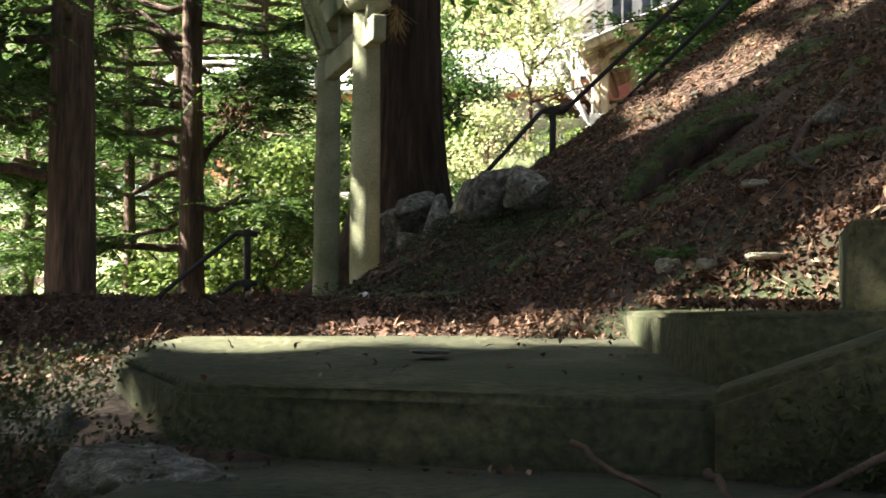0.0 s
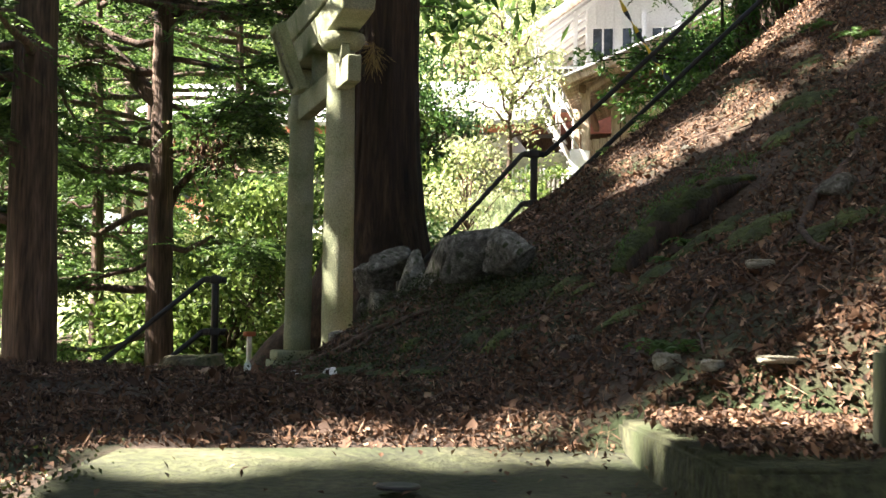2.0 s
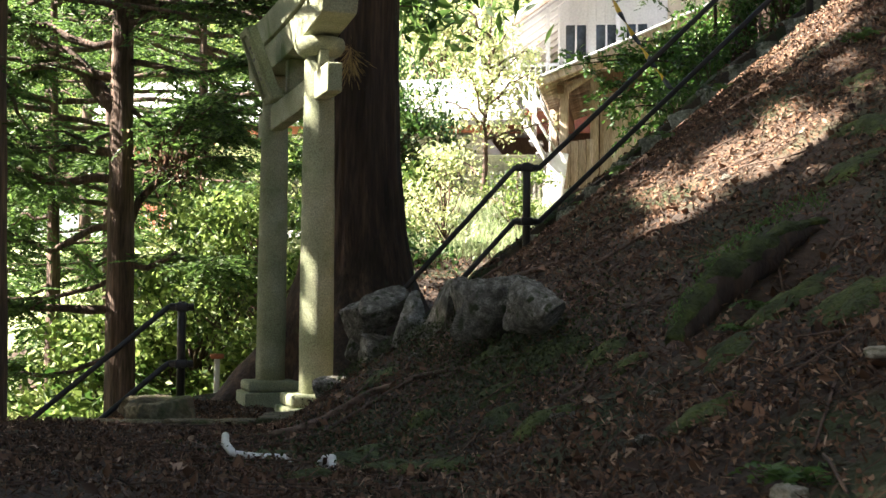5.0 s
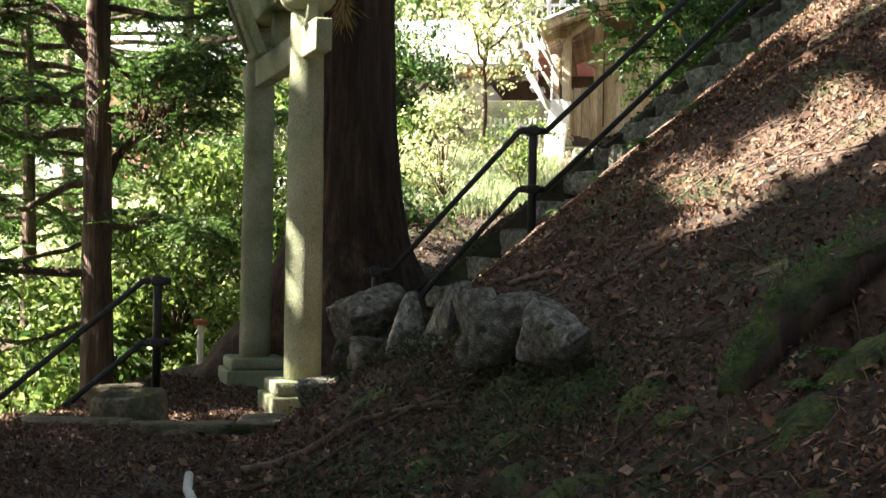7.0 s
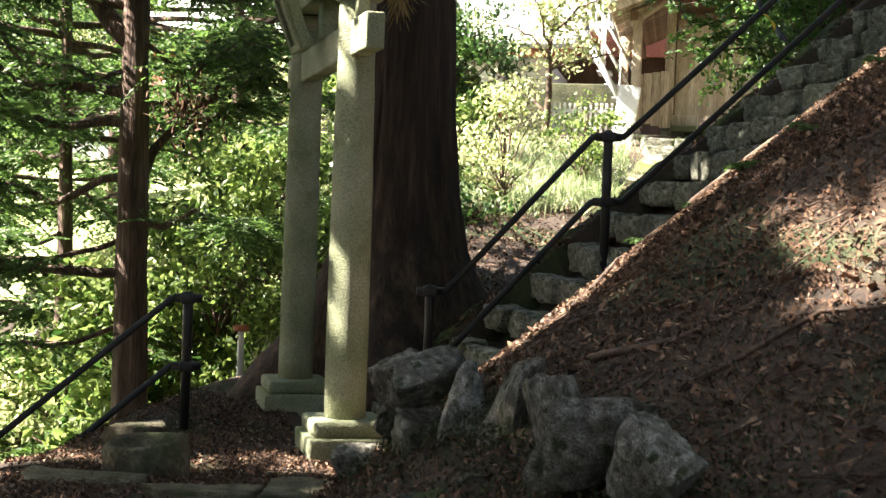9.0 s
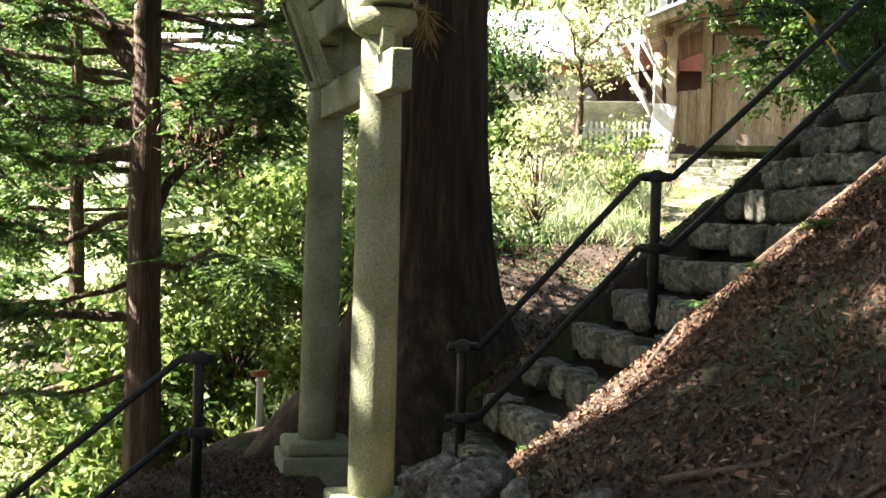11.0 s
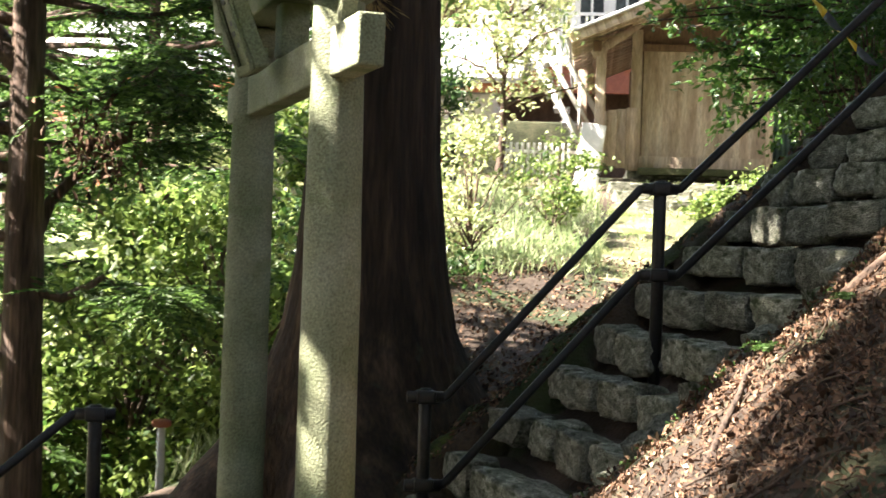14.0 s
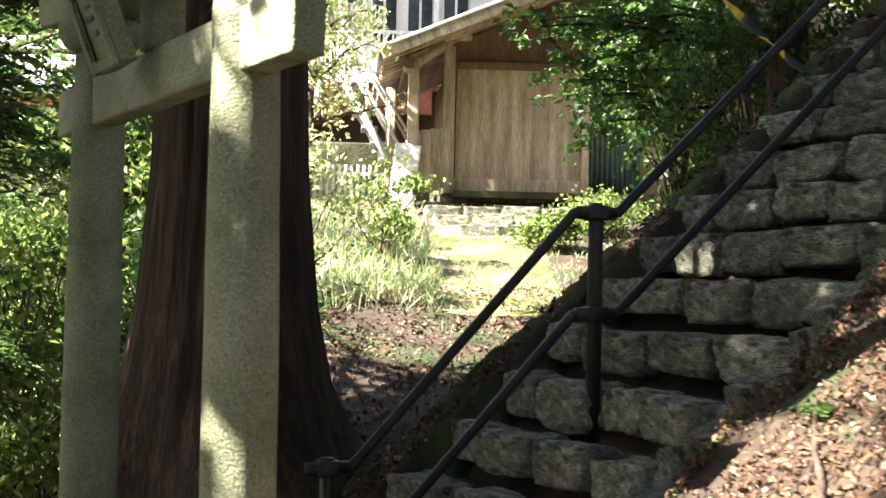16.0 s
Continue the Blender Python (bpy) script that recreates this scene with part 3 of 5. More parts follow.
def great_cedar():
    x, y = -1.97, 12.62
    g = height(x, y)
    t = base("cedar_tree", x, y, g, "great old cedar with dark fissured bark behind the torii", "tree")
    zs = [-0.5, 0.0, 0.15, 0.35, 0.6, 0.9, 1.3, 2.0, 3.0, 4.5, 7, 10, 14, 18]
    rs = [1.35, 1.06, 0.93, 0.8, 0.67, 0.565, 0.485, 0.42, 0.395, 0.38, 0.36, 0.32, 0.23, 0.12]
    bm = bmesh.new()
    seg, loops = 180, []
    fine = np.interp(np.linspace(0, len(zs) - 1, 84), range(len(zs)), zs)
    for z in fine:
        r = float(np.interp(z, zs, rs))
        loop = []
        for k in range(seg):
            a = 2 * math.pi * k / seg
            fl = max(0, 0.9 - z) / 0.9
            rr = r * (1 + 0.13 * fl * math.cos(5 * a + 0.7) + 0.07 * fl * math.cos(8 * a))
            rr += 0.022 * noise.noise(Vector((math.cos(a) * 9, math.sin(a) * 9, z * 0.35)))
            rr -= 0.017 * (1 - abs(math.sin(31 * a + 3.4 * noise.noise(Vector((math.cos(a) * 4, math.sin(a) * 4, z * 1.1)))))) ** 2 * (0.5 + 0.9 * abs(noise.noise(Vector((math.cos(a) * 6, math.sin(a) * 6, z * 1.6)))))
            loop.append(bm.verts.new((rr * math.cos(a) + 0.02 * z * 0.1, rr * math.sin(a), z)))
        loops.append(loop)
    for a, b in zip(loops, loops[1:]):
        for k in range(seg):
            j = (k + 1) % seg
            bm.faces.new((a[k], a[j], b[j], b[k]))
    bm.faces.new(loops[-1])
    part("trunk", bm, M_BARK, t)
    pts = []
    r = np.random.default_rng(11)
    for i in range(300):
        z = r.uniform(5.0, 19)
        a = r.uniform(0, 6.283)
        ln = r.uniform(0.8, 3.2) * (20 - z) / 12
        pts.append(r.normal((math.cos(a) * ln, math.sin(a) * ln, z - 0.3 * ln), (0.45, 0.45, 0.2), (110, 3)))
    leaves("crown", np.concatenate(pts), L_CEDAR, (0.26, 0.09), parent=t, seed=5, hang=(0, 0, -0.5))
    return t


great_cedar()


def spray_points(line, r, count, reach, droop=0.25):
    """Places and ways of needles on flat drooping sprays along a limb."""
    line = [Vector(p) for p in line]
    cs, ws = [], []
    for _ in range(count):
        f = r.uniform(0.25, 1.0) * (len(line) - 1)
        i = min(int(f), len(line) - 2)
        p = line[i].lerp(line[i + 1], f - i)
        way = (line[i + 1] - line[i]).normalized()
        a = r.uniform(0, 6.283)
        d = (way * 0.5 + Vector((math.cos(a), math.sin(a), r.uniform(-0.35, 0.2)))).normalized()
        ln = reach * r.uniform(0.35, 1.0)
        m = 22
        s = np.linspace(0.1, 1, m)
        side = Vector((-d.y, d.x, 0))
        side = side.normalized() if side.length > 1e-6 else Vector((1, 0, 0))
        q = np.array(p)[None] + s[:, None] * ln * np.array(d)[None]
        q[:, 2] -= droop * ln * s ** 2
        sd = np.where(np.arange(m) % 2, 1, -1)[:, None] * np.array(side)[None]
        q += sd * (0.16 * ln * (1.15 - s))[:, None]
        cs.append(q)
        ws.append(np.array(d)[None] + sd * 0.9 + np.array((0, 0, -0.25))[None])
    return np.concatenate(cs), np.concatenate(ws)


def conifer(x, y, radius, tall, label, limbs, crown_from, seed, mat=None, lean=(0, 0), sprays=26, reach=0.55, leaf=(0.075, 0.024), upper=40):
    """A cypress: straight trunk, low limbs given as (height, angle, length, lift, thickness), and a shaded upper crown."""
    g = height(x, y)
    t = base("cypress_tree", x, y, g, label, "tree")
    r = np.random.default_rng(seed)
    n = 22
    line = [(lean[0] * f + 0.06 * math.sin(3 * f + seed), lean[1] * f, -0.4 + (tall + 0.4) * f) for f in np.linspace(0, 1, n)]
    part("trunk", trunk_bm(line, [radius * (1.35 - 0.35 * min(1, i / 2)) * (1 - 0.75 * i / n) for i in range(n)], 24, 0.12, 6, 0.04, seed), mat or M_BARK_RED, t)
    cs, ws = [], []
    for i, (z, a, ln, lift, thick) in enumerate(limbs):
        z -= g
        f = (z + 0.4) / (tall + 0.4)
        sx, sy = lean[0] * f + 0.06 * math.sin(3 * f + seed), lean[1] * f
        a = radians(a)
        end = (sx + math.cos(a) * ln, sy + math.sin(a) * ln, z + lift)
        ll = wander((sx, sy, z), end, 8, 0.28, seed * 10 + i, sag=0.06 * ln)
        limb = part("limb", tube(ll, [thick * (1 - 0.75 * k / 8) for k in range(9)], 9, 0.2, i), mat or M_BARK_RED, t)
        for k in range(3):
            j = r.integers(3, 8)
            p = ll[j]
            e = p + Vector((math.cos(a + r.uniform(-1.2, 1.2)), math.sin(a + r.uniform(-1.2, 1.2)), r.uniform(-0.4, 0.3))) * r.uniform(0.4, 0.9)
            sub = wander(p, e, 5, 0.12, seed * 31 + i * 7 + k)
            part("twig", tube(sub, [0.016, 0.014, 0.012, 0.009, 0.006, 0.003], 5), mat or M_BARK_RED, t)
            c, w_ = spray_points(sub, r, sprays // 2, reach)
            cs.append(c), ws.append(w_)
        c, w_ = spray_points(ll, r, sprays, reach)
        cs.append(c), ws.append(w_)
    top_limbs = bmesh.new()
    for i in range(upper):
        z = r.uniform(crown_from, tall)
        a = r.uniform(0, 6.283)
        ln = (1.0 + 2.2 * (tall - z) / (tall - crown_from)) * r.uniform(0.6, 1.1)
        f = z / tall
        p = Vector((lean[0] * f, lean[1] * f, z))
        ll = wander(p, p + Vector((math.cos(a) * ln, math.sin(a) * ln, r.uniform(-0.3, 0.4))), 4, 0.2, seed * 77 + i)
        tube(ll, [0.05, 0.04, 0.03, 0.02, 0.008], 5, bm=top_limbs)
        c, w_ = spray_points(ll, r, 14, 0.85)
        cs.append(c), ws.append(w_)
    part("upper_branchwork", top_limbs, mat or M_BARK_RED, t)
    cs, ws = np.concatenate(cs), np.concatenate(ws)
    leaves("crown", cs, L_CEDAR, leaf, parent=t, ways=ws, seed=seed, flat=0.5)
    return t


def copse_tree(x, y, tall, spread, label, seed, mat, leaf, count, trunk_r=0.07, low=0.3, name="broadleaf_tree", clumps=26, bark=None, z=None, joined=False, tight=1.0):
    """A broadleaf tree or shrub: forked stem and clumps of leaves with gaps between."""
    g = height(x, y) if z is None else z
    t = base(name, x, y, g, label, "shrub" if tall < 3 else "tree")
    r = np.random.default_rng(seed)
    top = (r.uniform(-0.2, 0.2) * spread, r.uniform(-0.2, 0.2) * spread, tall * 0.8)
    stem = wander((0, 0, -0.2), top, 9, 0.12 * tall ** 0.5, seed)
    part("trunk", tube(stem, [trunk_r * (1 - 0.085 * k) for k in range(10)], 9, 0.2, seed), bark or M_ROOT, t)
    cs = []
    twigs_bm = bmesh.new() if joined else None
    for i in range(clumps):
        a, hh = r.uniform(0, 6.283), low + (1 - low) * r.beta(1.6, 1.4)
        rad = spread * r.uniform(0.25, 1.0) * math.sin(math.pi * (0.12 + 0.8 * (hh - low) / (1 - low + 1e-6))) ** 0.6
        c = Vector((math.cos(a) * rad + top[0] * hh, math.sin(a) * rad + top[1] * hh, tall * hh))
        j = min(8, max(1, int(9 * hh * 0.7)))
        ll = wander(stem[j], c, 5, 0.15 * spread, seed * 13 + i)
        made = tube(ll, [trunk_r * 0.42 * (1 - 0.17 * k) + 0.003 for k in range(6)], 5, bm=twigs_bm)
        if not joined:
            part("branch", made, bark or M_ROOT, t)
        n = count // clumps
        s = spread * r.uniform(0.14, 0.3) * tight
        k = r.normal(size=(n, 3)) * np.array((s, s, s * 0.55)) + np.array(c)
        cs.append(k)
    if joined:
        part("branchwork", twigs_bm, bark or M_ROOT, t)
    leaves("crown", np.concatenate(cs), mat, leaf, parent=t, seed=seed, flat=0.35)
    return t


def forked(x, y):
    return conifer(x, y, 0.175, 9.5, "red-barked cypress with a forked limb and dead branches", [
        (2.95, 178, 1.9, 1.8, 0.11), (2.5, 182, 2.2, 0.7, 0.05), (2.72, 170, 1.2, 0.1, 0.03), (2.22, 186, 2.2, 0.25, 0.05), (1.75, 180, 2.4, 0.05, 0.045),
        (0.85, 183, 2.6, 0.3, 0.05), (3.0, 2, 1.3, -0.05, 0.03), (1.42, 5, 1.1, -0.1, 0.04), (1.6, 15, 0.75, 1.45, 0.055), (3.3, 195, 2.4, 0.5, 0.05),
        (3.7, 175, 2.4, 0.5, 0.05), (3.5, 10, 1.8, 0.2, 0.04), (3.9, 340, 2.0, 0.3, 0.04), (1.2, 200, 2.2, -0.4, 0.03), (0.4, 190, 2.0, -0.5, 0.03), (2.4, 350, 1.1, 0.3, 0.02)], 5.0, 3, sprays=46, reach=0.62, upper=44)


forked(-4.67, 13.6)
dead = tagged(leaves("dead_foliage", np.random.default_rng(5).normal((-4.02, 13.2, 2.35), (0.16, 0.12, 0.16), (260, 3)), M_LITTER, (0.1, 0.03), seed=4, hang=(0, 0, -1)), "hanging cluster of dead brown cypress sprays", "dead leaves", kind="stuff")
conifer(-4.55, 10.0, 0.24, 14.0, "straight red-barked cypress at the edge of the landing", [
    (1.45, 190, 2.0, 0.2, 0.06), (2.1, 170, 2.4, 0.3, 0.05), (2.6, 200, 2.0, 0.4, 0.05), (2.4, 120, 1.2, 0.1, 0.03), (2.9, 230, 1.8, 0.2, 0.04), (3.2, 150, 1.8, 0.3, 0.04), (2.0, 250, 1.6, 0.3, 0.03)], 3.8, 8, sprays=60, reach=0.7, upper=64)
# cypresses out of view, added so their crowns shade the path and block skylight
shade_trees = []
for i, (x, y, tall) in enumerate(((-6.5, 2.2, 16), (-5.6, -1.3, 14), (-8.2, 4.6, 18), (-7.8, 8.6, 18))):
    shade_trees.append(conifer(x, y, 0.22, tall, "tall red-barked cypress on the bank, unseen, added for shade", [], 5.2, 20 + i, sprays=16, upper=54, leaf=(0.25, 0.105)))
for i, (x, y, turn, k) in enumerate(((2.9, 2.2, 75, 1), (3.1, 8.4, 15, 3), (2.7, -1.8, 110, 2), (-10.25, 8.79, 227.6, 1), (-11.28, -2.51, 225.1, 2), (-9.85, -3.17, 207.3, 3), (-9.41, 1.04, 134.7, 0), (-2.6, -5.0, 130, 1), (-11.41, -2.47, 164.7, 3), (-8.44, -2.04, 278.3, 2), (-12.18, -2.09, 33.7, 0), (0.8, -8.0, 60, 0), (-6.0, -9.5, 100, 3), (4.5, -9.0, 140, 1),
                                     (3.3, 5.5, 30, 0), (4.6, 0.5, 90, 1), (5.2, 9.0, 160, 3), (3.9, -4.0, 220, 1), (4.5, 13.2, 280, 1), (8.0, 4.0, 10, 2), (8.5, -2.5, 70, 0), (8.5, 11.5, 190, 3), (7.5, 17.5, 230, 0),
                                     (6.2, 6.5, 20, 1), (6.0, 2.6, 120, 3), (6.4, -1.0, 200, 2), (11.0, 7.5, 60, 1), (11.5, 1.0, 330, 2), (11.0, 14.5, 80, 0), (6.6, 14.0, 110, 2), (1.4, -4.6, 250, 3), (-1.0, -3.0, 20, 0), (-5.4, -5.6, 150, 1), (-9.0, -6.0, 210, 2), (-3.0, -11.0, 340, 0), (1.5, -12.0, 10, 2), (8.0, -8.0, 45, 3), (-9.12, 4.08, 332.0, 1), (15.0, 4.0, 15, 0), (15.0, 11.0, 190, 3), (-7.61, 10.11, 46.7, 3),
                                     (-8.84, -3.48, 307.0, 0), (-12.07, 1.7, 285.5, 1), (-9.3, 1.52, 104.2, 2), (-5.33, 4.13, 99.2, 3), (-10.75, 0.9, 143.9, 0), (-10.71, 0.51, 48.7, 1), (-7.98, 10.91, 145.8, 2), (-8.5, -3.65, 72.9, 3), (-9.64, 1.91, 306.3, 0))):
    c = copy_thing(shade_trees[k], pose(x, y, height(x, y), 0, 0, turn))
    c["label"] = "tall red-barked cypress on the hillside, unseen, added for shade" if x > 2 else "tall red-barked cypress on the bank, unseen, added for shade"
    c["group"] = "cypress wood"
# places and turns fitted so that sun patches fall between the added crowns
for t, (x, y, turn) in zip(shade_trees, ((-12.18, -0.59, 7.0), (-9.73, -3.82, 158.1), (-9.93, 4.93, 117.8), (-12.74, 8.35, 169.0))):
    t["group"] = "cypress wood"
    t.matrix_world = pose(x, y, height(x, y), 0, 0, turn)
young = []
for i, (x, y) in enumerate(((-6.5, 15.9), (-8.8, 17.6))):
    young.append(conifer(x, y, 0.13, 7.5, "young dark green cypress on the bank", [(height(x, y) + 0.6 + 0.42 * k, 137 * k, 1.9 - 0.1 * k, -0.1, 0.03) for k in range(12)], 4.6, 70 + i, sprays=24, reach=0.7, upper=26, leaf=(0.1, 0.034)))
for i, (x, y) in enumerate(((-5.7, 19.4), (-7.6, 20.6), (-10.2, 20.4), (-11.6, 17.4), (-9.4, 24.0))):
    copy_thing(young[i % 2], pose(x, y, height(x, y), 0, 0, 70 * i))

for x, y, s in ((1.96, 15.0, 60), (2.35, 16.6, 61)):
    conifer(x, y, 0.17, 10, "slim red-barked cypress above the stone stairs", [(5.2, 200, 1.8, -0.3, 0.04), (4.6, 20, 1.6, 0.2, 0.04), (5.6, 250, 2.0, -0.4, 0.04)], 3.4, s, sprays=26, upper=26)

# ---- hillside and path: rocks, roots, litter ----
ROCKS = [stone_mesh(50 + i, rough=0.13, squash=0.4, cuts=13, crack=0.06, facets=7) for i in range(9)]
for me in ROCKS:
    me.materials.append(M_ROCK)


def rock(x, y, z, sx, sy, sz, turn, seed, label="grey lichened boulder set in the bank of the slope", name="boulder", tilt=(0, 0), group="boulders along the bank"):
    ob = new(name, ROCKS[seed % 9])
    ob.matrix_world = pose(x, y, z, tilt[0], tilt[1], turn) @ Matrix.Diagonal((sx, sy, sz, 1))
    return tagged(ob, label, "rock", group)


bank = [(-0.76, 7.14, 0.78, 0.15, 0.24), (-0.56, 6.86, 0.88, 0.25, 0.19), (-0.4, 6.61, 0.78, 0.17, 0.26), (-0.6, 6.94, 0.58, 0.25, 0.25), (-0.2, 6.28, 0.83, 0.13, 0.31), (-0.02, 5.95, 0.85, 0.14, 0.24), (0.14, 5.62, 0.84, 0.28, 0.24),
        (0.31, 5.2, 0.86, 0.17, 0.19), (-0.8, 7.2, 0.62, 0.13, 0.2), (-0.29, 6.47, 0.64, 0.15, 0.2), (-0.1, 6.14, 0.68, 0.14, 0.18), (-0.49, 6.79, 0.5, 0.16, 0.15), (-0.98, 7.45, 0.36, 0.18, 0.2)]
for i, (x, y, z, wide, tall) in enumerate(bank):
    rock(x - 0.03, y - 0.1, z + 0.01, wide * 1.2, wide * 1.4, tall * 1.18, 47 * i % 90 - 40, i, tilt=(9 * math.sin(i * 2.1), 16 * math.cos(i * 1.7)))
rock(1.3, 3.38, height(1.3, 3.38) + 0.025, 0.08, 0.05, 0.03, 20, 2, "pale flat stone lying on the leafy slope", "stone", group="loose stones")
rock(1.12, 2.53, height(1.12, 2.53) + 0.03, 0.055, 0.045, 0.03, 70, 3, "yellowish flat stone lying in dead leaves", "stone", group="loose stones")
rock(1.28, 2.42, height(1.28, 2.42) + 0.03, 0.09, 0.05, 0.02, 5, 4, "pale flat stone lying in dead leaves", "stone", group="loose stones")
rock(1.0, 2.84, height(1.0, 2.84) + 0.02, 0.06, 0.06, 0.05, 30, 5, "mossy stone with a pale broken face", "stone", group="loose stones")
rock(1.6, 3.9, height(1.6, 3.9) + 0.03, 0.16, 0.12, 0.1, 50, 6, "grey stone half sunk in the slope", "stone", group="loose stones")
rock(0.1, 0.72, -0.03, 0.34, 0.2, 0.2, 20, 7, "pale lichened boulder beside the concrete step", group="boulders along the bank")
rock(-0.35, 1.05, 0.0, 0.3, 0.3, 0.2, 60, 8, "dark mossy boulder beside the concrete step", group="boulders along the bank")
# pale stone, its colour lightened to stand in for sunlight on the shaded leaves
PALE = stone_mesh(71, rough=0.2, squash=0.6, cuts=6, crack=0.08)
PALE.materials.append(M_PALE)
for ob in scene.objects:
    if ob.name.split(".")[0] == "stone" and ob.parent is None and "pale" in ob["label"] or ob.parent is None and "yellowish" in str(ob.get("label")):
        ob.data = PALE
r_small = random.Random(8)
for i in range(46):
    x = r_small.uniform(-1.9, 1.2)
    y = r_small.uniform(2.6, 7.3)
    s = r_small.uniform(0.02, 0.055)
    rock(x, y, height(x, y) + s * 0.15, s * 1.3, s, s * 0.8, r_small.uniform(0, 180), i, "small grey stone among the dead leaves", "pebble", group="pebbles on the path")

# kerb of flat stones before the landing of the torii
FLAGS = [stone_mesh(80 + i, rough=0.07, squash=0.2, cuts=9, crack=0.03, facets=3) for i in range(4)]
for me in FLAGS:
    me.materials.append(M_KERB)
for i, (x, y, z, a, b, c, t) in enumerate(((-2.5, 7.72, 0.07, 0.62, 0.42, 0.2, 4), (-1.85, 7.6, 0.1, 0.62, 0.4, 0.22, -3), (-1.25, 7.55, 0.14, 0.5, 0.38, 0.2, 6), (-2.72, 7.1, -0.02, 0.5, 0.4, 0.24, 20), (-2.2, 6.3, 0.12, 0.46, 0.4, 0.24, -15), (-2.72, 8.95, 0.14, 0.34, 0.3, 0.22, 30))):
    ob = new("kerb_stone", FLAGS[i % 4])
    ob.matrix_world = pose(x, y, z, 0, 0, t) @ Matrix.Diagonal((a, b, c, 1))
    tagged(ob, "flat weathered kerb stone edging the landing", "kerb stone", "kerb stones of the landing")
basin = part("stone_basin", lathe([(0.2, -0.12), (0.27, -0.1), (0.285, 0.05), (0.275, 0.15), (0.245, 0.17), (0.2, 0.15), (0.17, 0.09), (0.05, 0.06)], 28, 0.02, 4), M_KERB)
basin.matrix_world = pose(-2.39, 8.35, 0.1, 4, -5, 0) @ Matrix.Diagonal((0.8, 0.8, 0.95, 1))
tagged(basin, "round dark stone basin with a hollow top on the ground", "basin")


def lay(points, lift=0.0, steps=4):
    """A line that follows the ground through the given places."""
    out = []
    for (x0, y0), (x1, y1) in zip(points, points[1:]):
        for k in range(steps):
            f = k / steps
            x, y = x0 + (x1 - x0) * f, y0 + (y1 - y0) * f
            out.append(Vector((x, y, height(x, y) + lift)))
    x, y = points[-1]
    return out + [Vector((x, y, height(x, y) + lift))]


def stick(points, radius, label, name="fallen_branch", mat=None, lift=0.0, seed=0):
    ln = [p + noise.noise_vector(p * 3 + Vector((seed, 0, 0))) * 0.02 for p in lay(points, lift + radius)]
    n = len(ln)
    ob = part(name, tube(ln, [radius * (1 - 0.6 * i / n) for i in range(n)], 8, 0.25, seed), mat or M_ROOT)
    return tagged(ob, label, "branch" if "branch" in name else "root")


stick([(0.02, 6.43), (0.3, 6.3), (0.58, 6.3)], 0.016, "long thin brown branch lying on the slope", seed=1)
stick([(0.35, 5.9), (0.75, 5.95), (0.95, 5.8)], 0.009, "thin bent twig lying on the slope", seed=2)
stick([(-0.2, 8.2), (-0.05, 8.7), (0.15, 9.3)], 0.015, "curved grey twig lying beside the stairs", seed=3)
stick([(-1.05, 4.9), (-0.5, 5.4), (0.1, 5.5)], 0.012, "thin dead branch under the boulders", seed=4)
stick([(-0.9, 5.5), (-0.45, 5.6), (-0.1, 5.35)], 0.02, "dead branch under the boulders", seed=5)
stick([(1.55, 3.9), (1.75, 4.4), (1.8, 5.0)], 0.02, "dark root showing above the soil of the slope", name="tree_root", mat=M_BARK, seed=6)
for i, (a, b_, rad) in enumerate((((0.86, 0.8, 0.09), (1.02, 0.68, 0.02), 0.007), ((1.1, 0.68, 0.06), (1.14, 0.6, 0.025), 0.009), ((1.45, 0.72, 0.12), (1.2, 0.5, 0.03), 0.008))):
    ln = wander(a, b_, 6, 0.02, 60 + i)
    tagged(part("fallen_branch", tube(ln, [rad * (1 - 0.07 * k) for k in range(7)], 8, 0.2, i), M_ROOT), "dry brown stick leaning on the concrete step", "branch")
stick([(0.35, 9.0), (0.75, 9.15), (1.2, 9.7), (1.9, 10.4)], 0.022, "pale bare root running over the edge of the slope", name="tree_root", seed=8)
stick([(0.9, 7.6), (1.3, 7.8), (1.9, 7.6)], 0.014, "dead brown branch lying on the slope", seed=9)
stick([(1.55, 4.0), (1.45, 3.6), (1.5, 3.2)], 0.018, "dark root showing above the soil of the slope", name="tree_root", mat=M_BARK, seed=7)


